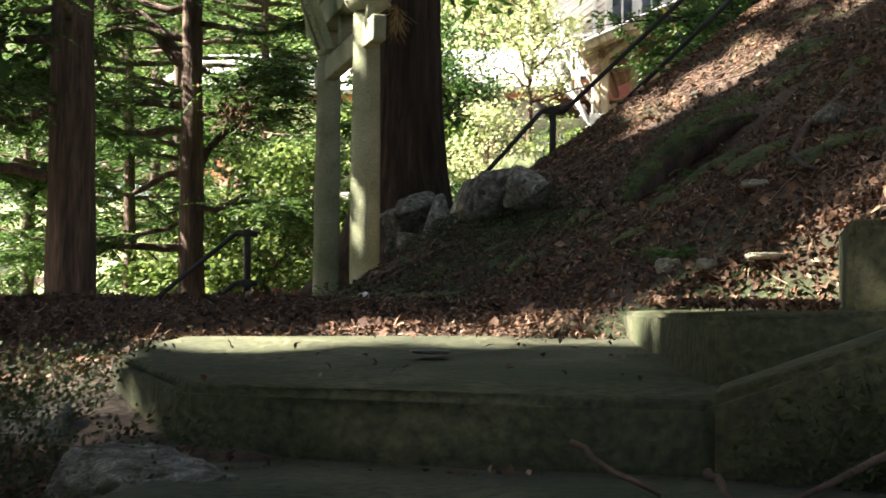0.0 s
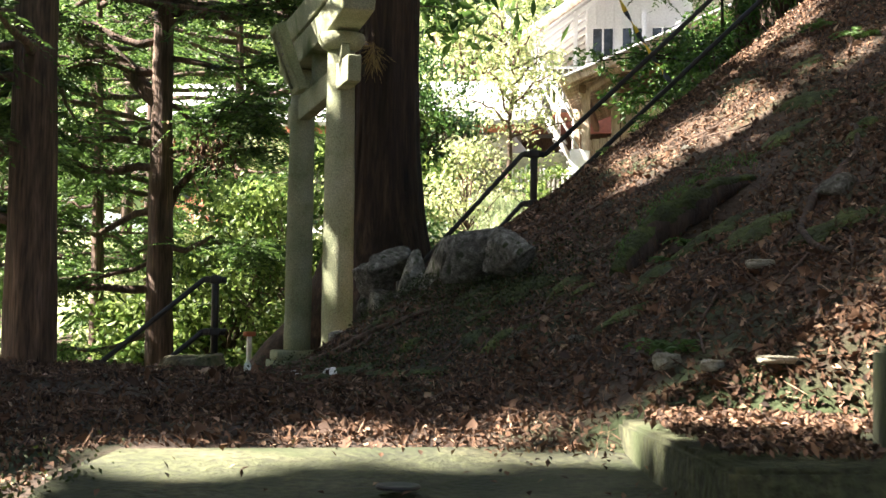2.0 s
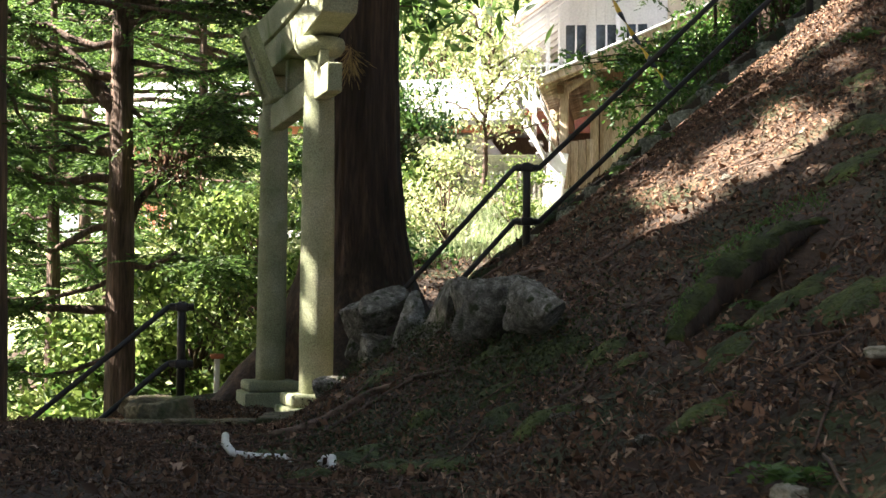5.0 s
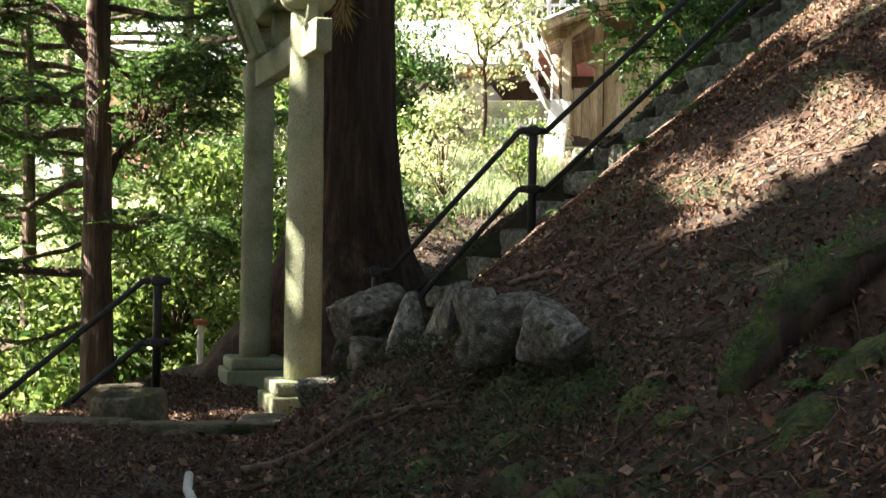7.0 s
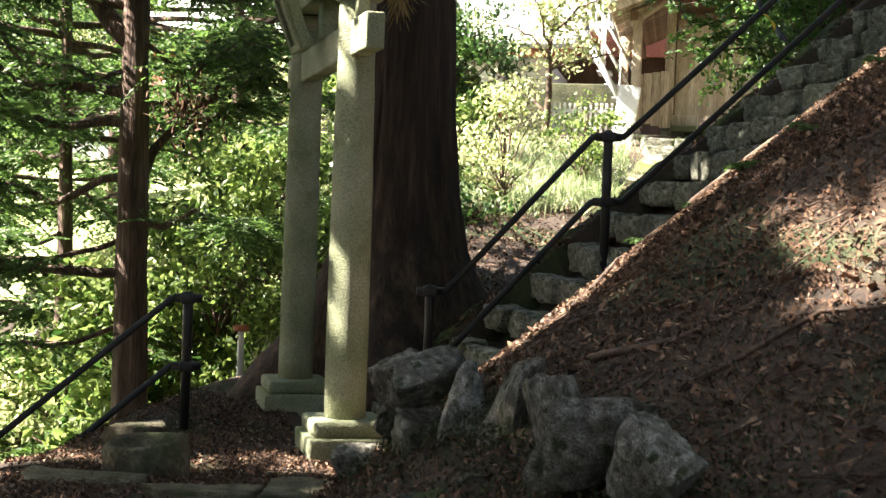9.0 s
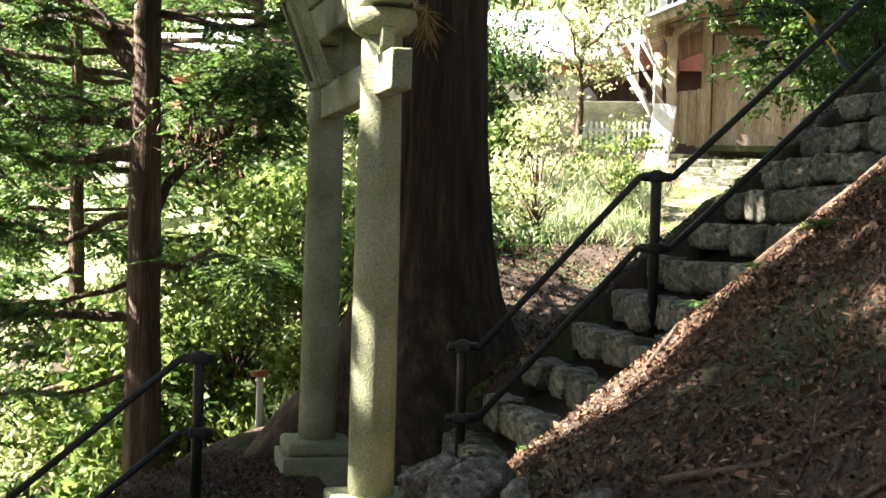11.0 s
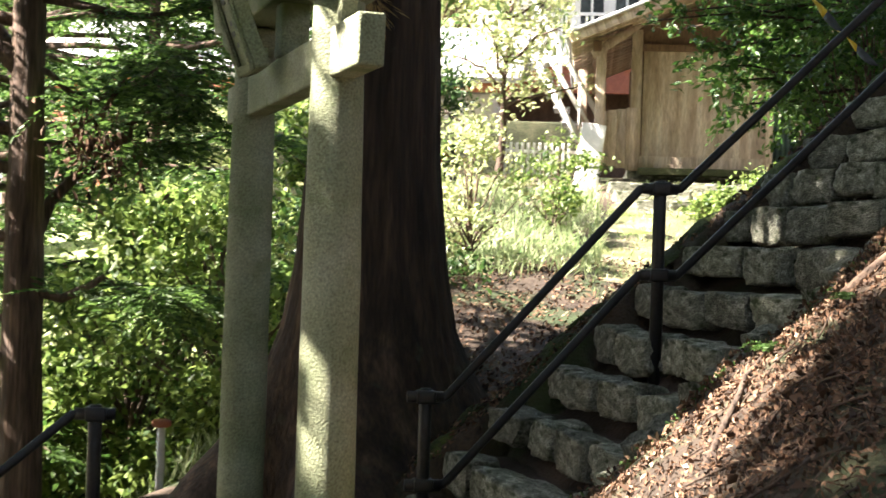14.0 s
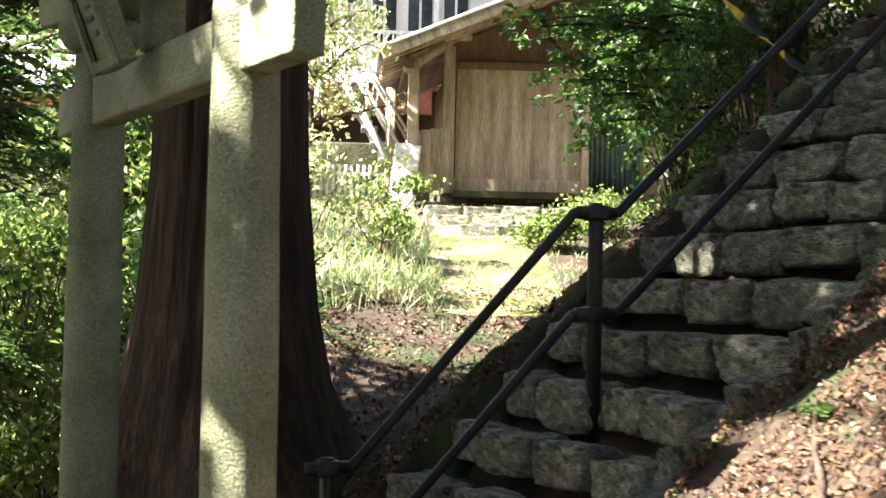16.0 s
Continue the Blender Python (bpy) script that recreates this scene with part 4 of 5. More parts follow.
def mossy_root():
    t = base("tree_root", 0.82, 4.45, height(0.82, 4.45), "thick mossy root arching over a dark hollow in the slope", "root")
    ln = []
    for x, y, up in ((0.78, 4.32, -0.04), (0.82, 4.47, 0.0), (0.93, 4.62, 0.05), (1.02, 4.68, 0.06), (1.12, 4.76, 0.05), (1.22, 4.84, 0.04), (1.32, 4.92, 0.02), (1.42, 5.0, -0.05)):
        ln.append(Vector((x, y, height(x, y) + hollow(x, y) + up)) - t.matrix_world.translation)
    fine = []
    for a, b in zip(ln, ln[1:]):
        fine += [a, a.lerp(b, 0.33), a.lerp(b, 0.66)]
    fine.append(ln[-1])
    n = len(fine)
    rad = [0.014 + 0.05 * math.sin(math.pi * min(1, 0.06 + 1.1 * i / n)) + 0.008 * math.sin(i * 1.7) for i in range(n)]
    part("root", tube(fine, rad, 14, 0.4, 4), M_BARK, t)
    up = [p + Vector((-0.008, 0.0, 0.026)) for p in fine[2:-1]]
    part("moss_cover", tube(up, [r * 0.9 for r in rad[2:-1]], 14, 0.45, 9), M_MOSS, t, "green moss on top of the root")
    pts = np.array([p + noise.noise_vector(p * 40 + Vector((k, 0, 0))) * 0.06 + Vector((0, 0.02, 0.09)) for k in range(40) for p in up])
    leaves("moss_tuft", pts, L_FERN, (0.02, 0.006), parent=t, seed=3, hang=(0, 0, 0.8))


mossy_root()


def moss_pad(x, y, r, seed):
    bm = bmesh.new()
    rings, seg, loops = 7, 22, []
    for i in range(rings):
        f = i / (rings - 1)
        loop = []
        for k in range(seg):
            a = 2 * math.pi * k / seg
            rr = r * f * (1 + 0.9 * noise.noise(Vector((math.cos(a) * 1.5 + seed, math.sin(a) * 1.5, 0))))
            px, py = x + rr * math.cos(a), y + rr * math.sin(a)
            lift = 0.035 * (1 - f ** 2) - 0.012 * (f > 0.95) + 0.012 * noise.noise(Vector((px * 14, py * 14, seed)))
            loop.append(bm.verts.new((px, py, height(px, py) + lift)))
        loops.append(loop)
    for a, b in zip(loops, loops[1:]):
        for k in range(seg):
            j = (k + 1) % seg
            bm.faces.new((a[k], b[k], b[j], a[j]))
    t = tagged(part("moss_patch", bm, M_MOSS), "cushion of green moss on the leafy ground", "moss", "moss cushions")
    return t


for i, (x, y, r) in enumerate(((-0.3, 4.55, 0.16), (-0.75, 4.9, 0.13), (0.36, 4.33, 0.1), (0.95, 4.1, 0.13), (1.15, 4.3, 0.14), (0.85, 3.6, 0.1), (0.15, 4.8, 0.1),
                               (1.55, 3.5, 0.12), (1.7, 5.9, 0.14), (-0.5, 5.9, 0.12), (0.1, 5.3, 0.12), (1.75, 6.6, 0.12), (0.55, 4.75, 0.1))):
    moss_pad(x, y, r, i)


r_moss = random.Random(31)
for i in range(18):
    if i % 2:
        x, y = r_moss.uniform(0.9, 2.1), r_moss.uniform(3.0, 5.6)
    else:
        x, y = r_moss.uniform(-0.4, 0.7), r_moss.uniform(4.0, 5.2)
    moss_pad(x, y, r_moss.uniform(0.05, 0.16), 90 + i)
for i in range(16):
    x, y = xy(3.0 + 0.24 * i, -11.52 - 0.12 * (i % 3))
    moss_pad(x, y, 0.1 + 0.03 * (i % 2), 40 + i)


def ground_up(x, y):
    e = 0.06
    n = Vector((height(x - e, y) - height(x + e, y), height(x, y - e) - height(x, y + e), 2 * e))
    return n.normalized()


def litter(name, count, region, size, seed, label, keep=None, mat=None, lift=0.02, flat=0.8, fold=0.3):
    r = np.random.default_rng(seed)
    pts, ups = [], []
    x0, x1, y0, y1 = region
    while len(pts) < count:
        x, y = r.uniform(x0, x1), r.uniform(y0, y1)
        if keep and not keep(x, y, r):
            continue
        n = ground_up(x, y)
        pts.append((x, y, height(x, y) + r.uniform(0.0, lift)))
        ups.append(tuple(n))
    ob = leaves(name, np.array(pts), mat or M_LITTER, size, seed=seed, flat=flat, up=np.array(ups), fold=fold)
    return tagged(ob, label, "leaf litter", kind="stuff")


def on_path(x, y, r):
    if -0.5 < x < 1.35 and 0.9 < y < 2.3:
        return r.random() < 0.0
    u, w = uw(x, y)
    if w < -9.45 and w > -11.4 and u > 1.8:
        return False
    if y < 4.2 and x < 0.8:
        return noise.noise(Vector((x * 1.3, y * 1.3, 9))) > r.uniform(-1.2, 0.1)
    return noise.noise(Vector((x * 1.3, y * 1.3, 9))) > r.uniform(-0.75, 0.3)


litter("leaf_litter", 105000, (-2.9, 2.9, 0.4, 9.4), (0.027, 0.014), 1, "brown dead leaves scattered over path and slope", on_path)
litter("leaf_litter", 2600, (-2.6, 2.6, 2.3, 8.6), (0.055, 0.032), 12, "larger curled dead leaves on path and slope", on_path, lift=0.03, flat=0.6)
litter("leaf_litter", 30000, (-2.6, 2.6, 2.2, 8.5), (0.06, 0.004), 2, "dry brown needles and fine twigs on the slope", on_path, lift=0.03, flat=0.6)
litter("leaf_litter", 34000, (-3.6, 3.2, 7.6, 12.2), (0.03, 0.016), 3, "brown dead leaves round the torii and along the stairs", on_path)
litter("leaf_litter", 11000, (-2.5, 2.2, 11.8, 18.4), (0.05, 0.03), 4, "brown dead leaves at the foot of the cedar", on_path)


def on_crest(x, y, r):
    u, w = uw(x, y)
    return 2.2 < u < 6.8 and -9.74 < w < -9.08 and noise.noise(Vector((u * 3.1, w * 3.1, 2))) > r.uniform(-0.5, 0.3)


litter("leaf_litter", 9000, (-1.8, 3.2, 8.4, 12.6), (0.036, 0.017), 21, "dead leaves and moss crumbs along the edge of the slope", on_crest, lift=0.075, flat=0.4)
litter("moss_crumbs", 2500, (-1.8, 3.2, 8.4, 12.6), (0.026, 0.014), 22, "small green moss tufts along the edge of the slope", on_crest, mat=L_FERN, lift=0.06, flat=0.3)


def on_slab(name, count, seed):
    r = np.random.default_rng(seed)
    p = np.stack([r.uniform(-0.2, 1.25, count), r.uniform(1.02, 2.3, count), np.zeros(count)], 1)
    keep = r.random(count) < np.clip(0.12 + 0.75 * (p[:, 1] - 1.6) + 0.5 * (p[:, 0] - 0.85), 0.05, 1)
    p[:, 2] = 0.172 + 0.055 * (p[:, 1] - 0.95)
    return tagged(leaves(name, p[keep], M_LITTER, (0.022, 0.012), seed=seed, flat=0.9), "dead leaves on the concrete landing", "leaf litter", kind="stuff")


on_slab("leaf_litter", 900, 6)
r_k = np.random.default_rng(14)
kx, ky = r_k.uniform(0.95, 1.7, 6500), r_k.uniform(1.3, 2.6, 6500)
kp = np.array([(x, y, max(0.333, height(x, y)) + r_k.uniform(0, 0.012)) for x, y in zip(kx, ky) if x > 1.13 - 0.21 * (y - 1.2) and not (x > 1.38 and y < 1.82)])
tagged(leaves("leaf_litter", kp, M_LITTER, (0.026, 0.014), seed=15, flat=0.8), "dead leaves lying on the concrete kerb", "leaf litter", kind="stuff")
wx = r_k.beta(2.2, 1.2, 2600) * 0.95 + 1.12
wp = np.array([(x, 0.925 - 0.21 * (x - 1.1) - r_k.uniform(0, 0.05), r_k.uniform(-0.05, 0.13 + 0.36 * (x - 1.11))) for x in wx])
tagged(leaves("creeping_plants", wp, L_MOSSY, (0.022, 0.012), seed=16, flat=0.1), "tiny dark plants clinging to the concrete wing wall", "ground cover", kind="stuff")


def twigs(name, count, region, seed, label):
    """Fine fallen twigs, too many to count."""
    r = random.Random(seed)
    bm = bmesh.new()
    for i in range(count):
        x, y, a, ln = r.uniform(*region[:2]), r.uniform(*region[2:]), r.uniform(0, 6.28), r.uniform(0.08, 0.35)
        u, w = uw(x, y)
        if w < -9.3:
            continue
        p = lay([(x, y), (x + ln * math.cos(a), y + ln * math.sin(a))], r.uniform(0.008, 0.03), 3)
        tube([q + noise.noise_vector(q * 9) * 0.012 for q in p], r.uniform(0.0015, 0.005), 4, bm=bm)
    return tagged(part(name, bm, M_ROOT), label, "twigs", kind="stuff")


twigs("fallen_twigs", 800, (-2.2, 2.4, 2.5, 9.0), 5, "thin brown twigs scattered over path and slope")


def herb(name, x, y, seed, label, mat, n=14, ln=0.16, group="small ferns"):
    """A low fern: arching fronds with small leaflets."""
    t = base(name, x, y, height(x, y), label, "fern", group)
    r = np.random.default_rng(seed)
    cs, ws = [], []
    for i in range(n):
        a, l2 = r.uniform(0, 6.283), ln * r.uniform(0.6, 1.2)
        d = np.array((math.cos(a), math.sin(a), 0))
        s = np.linspace(0.1, 1, 16)
        q = d[None] * (s * l2)[:, None]
        q[:, 2] = l2 * (1.1 * s - 1.0 * s ** 2)
        sd = np.where(np.arange(16) % 2, 1, -1)[:, None] * np.array((-d[1], d[0], 0))[None]
        cs.append(q + sd * (0.14 * l2 * (1.1 - s))[:, None])
        ws.append(sd + d[None] * 0.4)
    leaves("foliage", np.concatenate(cs), mat, (0.3 * ln, 0.09 * ln), parent=t, ways=np.concatenate(ws), seed=seed, flat=0.6)


for i, (x, y, l) in enumerate(((1.02, 2.95, 0.13), (1.1, 4.35, 0.1), (1.0, 4.25, 0.08), (1.9, 7.2, 0.14), (2.05, 6.6, 0.14), (0.12, 9.1, 0.1), (0.62, 8.6, 0.16), (0.9, 8.3, 0.12), (1.3, 8.9, 0.13), (0.35, 8.9, 0.09))):
    herb("fern", x, y, i, "small bright green fern on the leafy slope", L_FERN, ln=l)


r_fern = random.Random(23)
for i in range(12):
    x, y = xy(2.7 + 0.3 * i + r_fern.uniform(-0.1, 0.1), -9.3 + r_fern.uniform(-0.12, 0.25))
    herb("fern", x, y, 60 + i, "small bright green fern on the edge of the slope", L_FERN, n=9, ln=r_fern.uniform(0.05, 0.1))


def creeper(count, seed):
    r = np.random.default_rng(seed)
    pts = []
    for i in range(count):
        f = r.random()
        x, y = -0.85 + 1.3 * f + r.normal() * 0.14, 7.2 - 2.4 * f + r.normal() * 0.14
        if r.random() < 0.4:
            x, y = r.normal(0.0, 0.4), r.normal(5.0, 0.5)
        pts.append((x, y, max(height(x, y), 0.2) + r.uniform(0.0, 0.09)))
    return tagged(leaves("creeping_plants", np.array(pts), L_MOSSY, (0.016, 0.01), seed=seed, flat=0.4), "tiny dark green creeping plants between the boulders", "ground cover", kind="stuff")


creeper(9000, 4)
side = np.random.default_rng(9)
side_pts = np.array([(x, y, height(x, y) + side.uniform(0, 0.1)) for x, y in zip(side.normal(-0.3, 0.24, 7000), side.normal(1.0, 0.38, 7000)) if not (x > -0.25 and y > 0.95)])
tagged(leaves("creeping_plants", side_pts, L_MOSSY, (0.016, 0.009), seed=8, flat=0.3), "tiny dark green plants on the earth beside the landing", "ground cover", kind="stuff")

hose_line = [Vector((x, y, height(x, y) + dz)) for x, y, dz in ((-1.04, 5.3, 0.05), (-0.98, 5.1, 0.035), (-0.88, 4.88, 0.025), (-0.74, 4.72, 0.02), (-0.6, 4.6, 0.01), (-0.52, 4.5, -0.03), (-0.45, 4.45, -0.01), (-0.41, 4.42, 0.03), (-0.385, 4.4, 0.035), (-0.37, 4.34, 0.0))]
tagged(part("garden_hose", tube(hose_line, 0.017, 10), M_HOSE), "pale grey vinyl hose half buried in leaves", "hose")

# ---- background: sapling, shrubs, grass ----
def sapling(x, y, tall, spread, seed, count, label):
    """A thin crooked young tree: bent stem, long ascending branches and airy sprays of small leaves."""
    g = height(x, y)
    t = base("young_tree", x, y, g, label, "tree")
    r = np.random.default_rng(seed)
    stem = wander((0, 0, -0.2), (0.12 * spread, 0.1, tall * 0.92), 12, 0.22, seed)
    part("trunk", tube(stem, [0.062 * (1 - 0.07 * k) for k in range(13)], 10, 0.2, seed), M_ROOT, t)
    cs = []
    for i in range(17):
        j = int(r.integers(2, 11))
        a = i * 2.4 + r.uniform(-0.4, 0.4)
        ln = spread * r.uniform(0.6, 1.05) * (1.15 - 0.06 * j)
        end = stem[j] + Vector((math.cos(a) * ln, math.sin(a) * ln, ln * r.uniform(0.25, 0.95)))
        ll = wander(stem[j], end, 7, 0.2, seed * 19 + i, sag=-0.04)
        branch = part("branch", tube(ll, [0.026 * (1 - 0.11 * k) + 0.003 for k in range(8)], 6, 0.2, i), M_ROOT, t)
        for k in range(5):
            p = ll[int(r.integers(2, 8))]
            e = p + Vector(r.normal(0, 0.3, 3)) + Vector((0, 0, 0.12))
            sub = wander(p, e, 4, 0.08, seed * 7 + i * 5 + k)
            part("twig", tube(sub, [0.008, 0.007, 0.006, 0.004, 0.002], 4), M_ROOT, branch)
            f = r.uniform(0, 1, (count // 85, 1))
            q = np.array(p)[None] * (1 - f) + np.array(e)[None] * f
            cs.append(q + r.normal(0, 0.085, q.shape))
    leaves("crown", np.concatenate(cs), L_YELLOW, (0.095, 0.05), parent=t, seed=seed, flat=0.3)
    return t


sapling(-1.9, 23.3, 3.9, 1.3, 5, 2900, "crooked young tree with airy yellow-green leaves in the sun")
sapling(-3.3, 22.6, 2.8, 1.0, 9, 1500, "low young tree with yellow-green leaves in the sun")
copse_tree(-1.75, 17.5, 1.5, 0.6, "pale yellow-green bush in the sun beside the path", 15, L_YELLOW, (0.07, 0.04), 1500, 0.02, 0.15, name="bush", clumps=24)
copse_tree(-0.95, 19.2, 1.1, 0.5, "pale green bush in the sun beside the path", 16, L_BROAD, (0.07, 0.04), 1100, 0.02, 0.15, name="bush", clumps=20)
leaves_red = tagged(leaves("maple_sprig", rng.normal((-2.8, 24.0, 3.25), (0.11, 0.1, 0.06), (30, 3)), L_RED, (0.07, 0.05), seed=2), "sprig of bright red autumn leaves on the young tree", "leaves", kind="stuff")
def overhang(x, y, seed):
    """An evergreen on the bank whose leafy limbs hang out sideways before the hut."""
    t = base("evergreen_tree", x, y, height(x, y), "glossy green evergreen with limbs hanging out before the hut", "tree")
    r = np.random.default_rng(seed)
    g = height(x, y)
    stem = wander((0, 0, -0.2), (-0.1, 0.1, 3.4), 9, 0.15, seed)
    part("trunk", tube(stem, [0.05 * (1 - 0.07 * k) for k in range(10)], 9, 0.2, seed), M_BARK, t)
    cs, ws = [], []
    for i in range(15):
        a = radians(r.uniform(140, 225)) if i < 11 else r.uniform(-1.2, 1.2)
        ln = r.uniform(0.9, 1.95) if i < 11 else r.uniform(0.5, 0.9)
        z = r.uniform(2.35, 3.35)
        p = Vector((-0.05, 0.05, z - g + 0.7))
        end = p + Vector((math.cos(a) * ln, math.sin(a) * ln * 0.8, r.uniform(-0.25, 0.45)))
        ll = wander(p, end, 8, 0.12, seed * 11 + i, sag=-0.05)
        limb = part("limb", tube(ll, [0.017 * (1 - 0.1 * k) + 0.002 for k in range(9)], 6), M_BARK, t)
        for k in range(9):
            q = ll[int(r.integers(2, 9))]
            e = q + Vector((math.cos(a) * 0.16, math.sin(a) * 0.16, -0.06)) + Vector(r.normal(0, 0.15, 3))
            f = r.uniform(0, 1, (26, 1))
            c = np.array(q)[None] * (1 - f) + np.array(e)[None] * f + r.normal(0, 0.035, (26, 3))
            cs.append(c)
            ws.append(np.tile(np.array(e - q)[None] * 3, (26, 1)) + r.normal(0, 0.5, (26, 3)))
    leaves("crown", np.concatenate(cs), L_SHRUB, (0.085, 0.036), parent=t, ways=np.concatenate(ws), seed=seed, flat=0.45)
    return t


overhang(1.75, 15.9, 7)
copse_tree(1.75, 17.2, 3.2, 0.8, "glossy dark green evergreen shrub beside the stairs", 8, L_SHRUB, (0.08, 0.038), 6000, 0.03, 0.35, name="evergreen_shrub", clumps=40, bark=M_BARK)
for i, (x, y, t, s) in enumerate(((1.55, 14.9, 2.1, 0.6), (2.3, 14.4, 2.0, 0.6), (2.9, 15.4, 2.6, 0.8), (3.4, 14.2, 1.6, 0.6))):
    copse_tree(x, y, t, s, "green evergreen bush on the bank above the stairs", 300 + i, L_SHRUB, (0.07, 0.032), 4200, 0.025, 0.1, name="evergreen_shrub", clumps=30, joined=True)
copse_tree(1.0, 20.4, 0.4, 0.35, "low bright green shrub by the path to the hut", 12, L_BROAD, (0.06, 0.035), 2600, 0.02, 0.1, name="low_shrub", clumps=20)
copse_tree(1.75, 21.5, 0.5, 0.5, "low bright green shrub by the path to the hut", 13, L_BROAD, (0.06, 0.035), 2600, 0.02, 0.1, name="low_shrub", clumps=20)


def meadow(name, count, region, ln, seed, label, mat=None):
    r = np.random.default_rng(seed)
    xs, ys = r.uniform(*region[:2], count), r.uniform(*region[2:], count)
    keep = [noise.noise(Vector((x * 1.1, y * 0.8, 3))) > r.uniform(-0.6, 0.2) for x, y in zip(xs, ys)]
    p = np.array([(x, y, height(x, y) + ln * 0.4) for x, y, k in zip(xs, ys, keep) if k])
    return tagged(leaves(name, p, mat or L_GRASS, (ln, 0.014), seed=seed, hang=(0, 0, 1.1), fold=0.1), label, "grass", kind="stuff")


meadow("grass", 3600, (-2.6, -0.45, 17.0, 22.5), 0.32, 5, "tall bright green grass in the sun")
meadow("grass", 3000, (-0.6, 2.4, 16.5, 23.5), 0.09, 6, "short mossy grass along the path")
meadow("grass", 7000, (-9.0, -2.6, 14.0, 24.0), 0.4, 7, "tall bright green grass in the sun")
lxs, lys = steps_of((-30, -2.8, 0.4)), steps_of((19.0, 28.6, 0.3))
lawn_vs, lawn_fs = sheet(lxs, lys)
lawn = solid("lawn", [(x, y, z + (0.02 if 19.3 < y < 28.3 and -29 < x < -3.0 else -0.15)) for x, y, z in lawn_vs], lawn_fs, M_LAWN)
tagged(lawn, "sunlit turf bank below the houses", "lawn", kind="structure")
meadow("grass", 6000, (-16.0, -3.0, 21.0, 28.0), 0.22, 8, "short bright grass on the sunny bank")

# sunlit undergrowth and trees down the bank
r_bg = random.Random(4)
spots = []
for i in range(12):
    spots.append((r_bg.uniform(-13, -3.4), r_bg.uniform(14.5, 27), r_bg.uniform(1.4, 3.2)))
spots += [(-3.5, 15.2, 2.2), (-3.0, 17.0, 2.4), (-5.6, 15.6, 2.6), (-6.8, 15.2, 2.6), (-4.4, 17.2, 2.8), (-8.0, 16.0, 2.8), (-3.2, 20.5, 2.6), (-6.2, 18.5, 3.0), (-7.0, 12.5, 1.8), (-6.0, 11.5, 1.6), (-9.5, 13.5, 3.0)]
protos = {}
for i, (x, y, t) in enumerate(spots):
    kind_i = i % 4
    if kind_i not in protos:
        mat = (L_BROAD, L_DARK, L_BROAD, L_YELLOW)[kind_i]
        protos[kind_i] = copse_tree(x, y, 3.0, 1.5, ("leafy green bush on the sunny bank", "dark green bush on the bank", "leafy green bush on the sunny bank", "yellowing bush on the sunny bank")[kind_i], 100 + i, mat, ((0.13, 0.075), (0.11, 0.055), (0.16, 0.09), (0.12, 0.065))[kind_i], 5600, 0.05, 0.08, name="bush", clumps=38, joined=True, tight=0.72)
        protos[kind_i]["group"] = "bushes on the bank"
    else:
        c = copy_thing(protos[kind_i], pose(x, y, height(x, y), 0, 0, r_bg.uniform(0, 360)))
        k = t / 3.0
        c.scale = (k, k, k * r_bg.uniform(0.85, 1.2))
for i in range(26):
    # unseen undergrowth behind and below the path, added to block low side light
    x, y = r_bg.uniform(-9, -4.2), r_bg.uniform(-7, 5.5)
    c = copy_thing(protos[1], pose(x, y, height(x, y), 0, 0, r_bg.uniform(0, 360)))
    k = r_bg.uniform(0.9, 1.5)
    c.scale = (k, k, k)
far = []
for i, (x, y, t) in enumerate(((-16, 36, 9), (-5.0, 38, 8), (-22, 34, 11), (-3.0, 46, 11), (3.5, 48, 11), (-11, 46, 12), (8, 40, 10))):
    tree_t = copse_tree(x, y, t, t * 0.34, "tall broadleaf tree standing in the sun", 200 + i, (L_BROAD, L_YELLOW, L_BROAD)[i % 3], (0.2, 0.11), 9000, 0.14, 0.25, clumps=46, joined=True)
    far.append(tree_t)
for i in range(26):
    x, y = r_bg.uniform(-34, 26), r_bg.uniform(48, 64)
    c = copy_thing(far[i % len(far)], pose(x, y, height(x, y) - 0.2 + max(0, y - 56) * 0.4, 0, 0, r_bg.uniform(0, 360)))
    k = r_bg.uniform(0.8, 1.3)
    c.scale = (k, k, k)
    c["group"] = "trees behind the houses"
for i in range(12):
    x, y = r_bg.uniform(-24, -8), r_bg.uniform(13, 34)
    c = copy_thing(protos[i % 4], pose(x, y, height(x, y), 0, 0, r_bg.uniform(0, 360)))
    k = r_bg.uniform(0.7, 1.3)
    c.scale = (k, k, k)

# wooded hills far behind
bm = bmesh.new()
loops = []
for j in range(60):
    row = []
    for i in range(190):
        x = -95 + 190 * i / 189
        y = 60 + 1.2 * j
        d = noise.voronoi(Vector((x * 0.28, y * 0.28, 0)))[0][0]
        z = 3 + 0.62 * 1.2 * j + 4 * noise.noise(Vector((x * 0.03, y * 0.03, 0))) + 4.5 * math.sqrt(max(0, 1 - min(1, d * 1.2))) + 0.9 * noise.noise(Vector((x * 0.9, y * 0.9, 4)))
        row.append(bm.verts.new((x, y, z)))
    loops.append(row)
for a, b in zip(loops, loops[1:]):
    for i in range(189):
        bm.faces.new((a[i], a[i + 1], b[i + 1], b[i]))
M_FOREST = material("distant_forest", [(0.03, 0.06, 0.02), (0.07, 0.12, 0.035), (0.12, 0.17, 0.05)], 0.25, 1.0, 1.0, 1.2)
tagged(part("backdrop", bm, M_FOREST), "wooded green hillside in the distance", "backdrop", kind="structure")

# ---- timber hut at the end of the path ----
HX, HY, HZ = 0.05, 24.0, 3.02


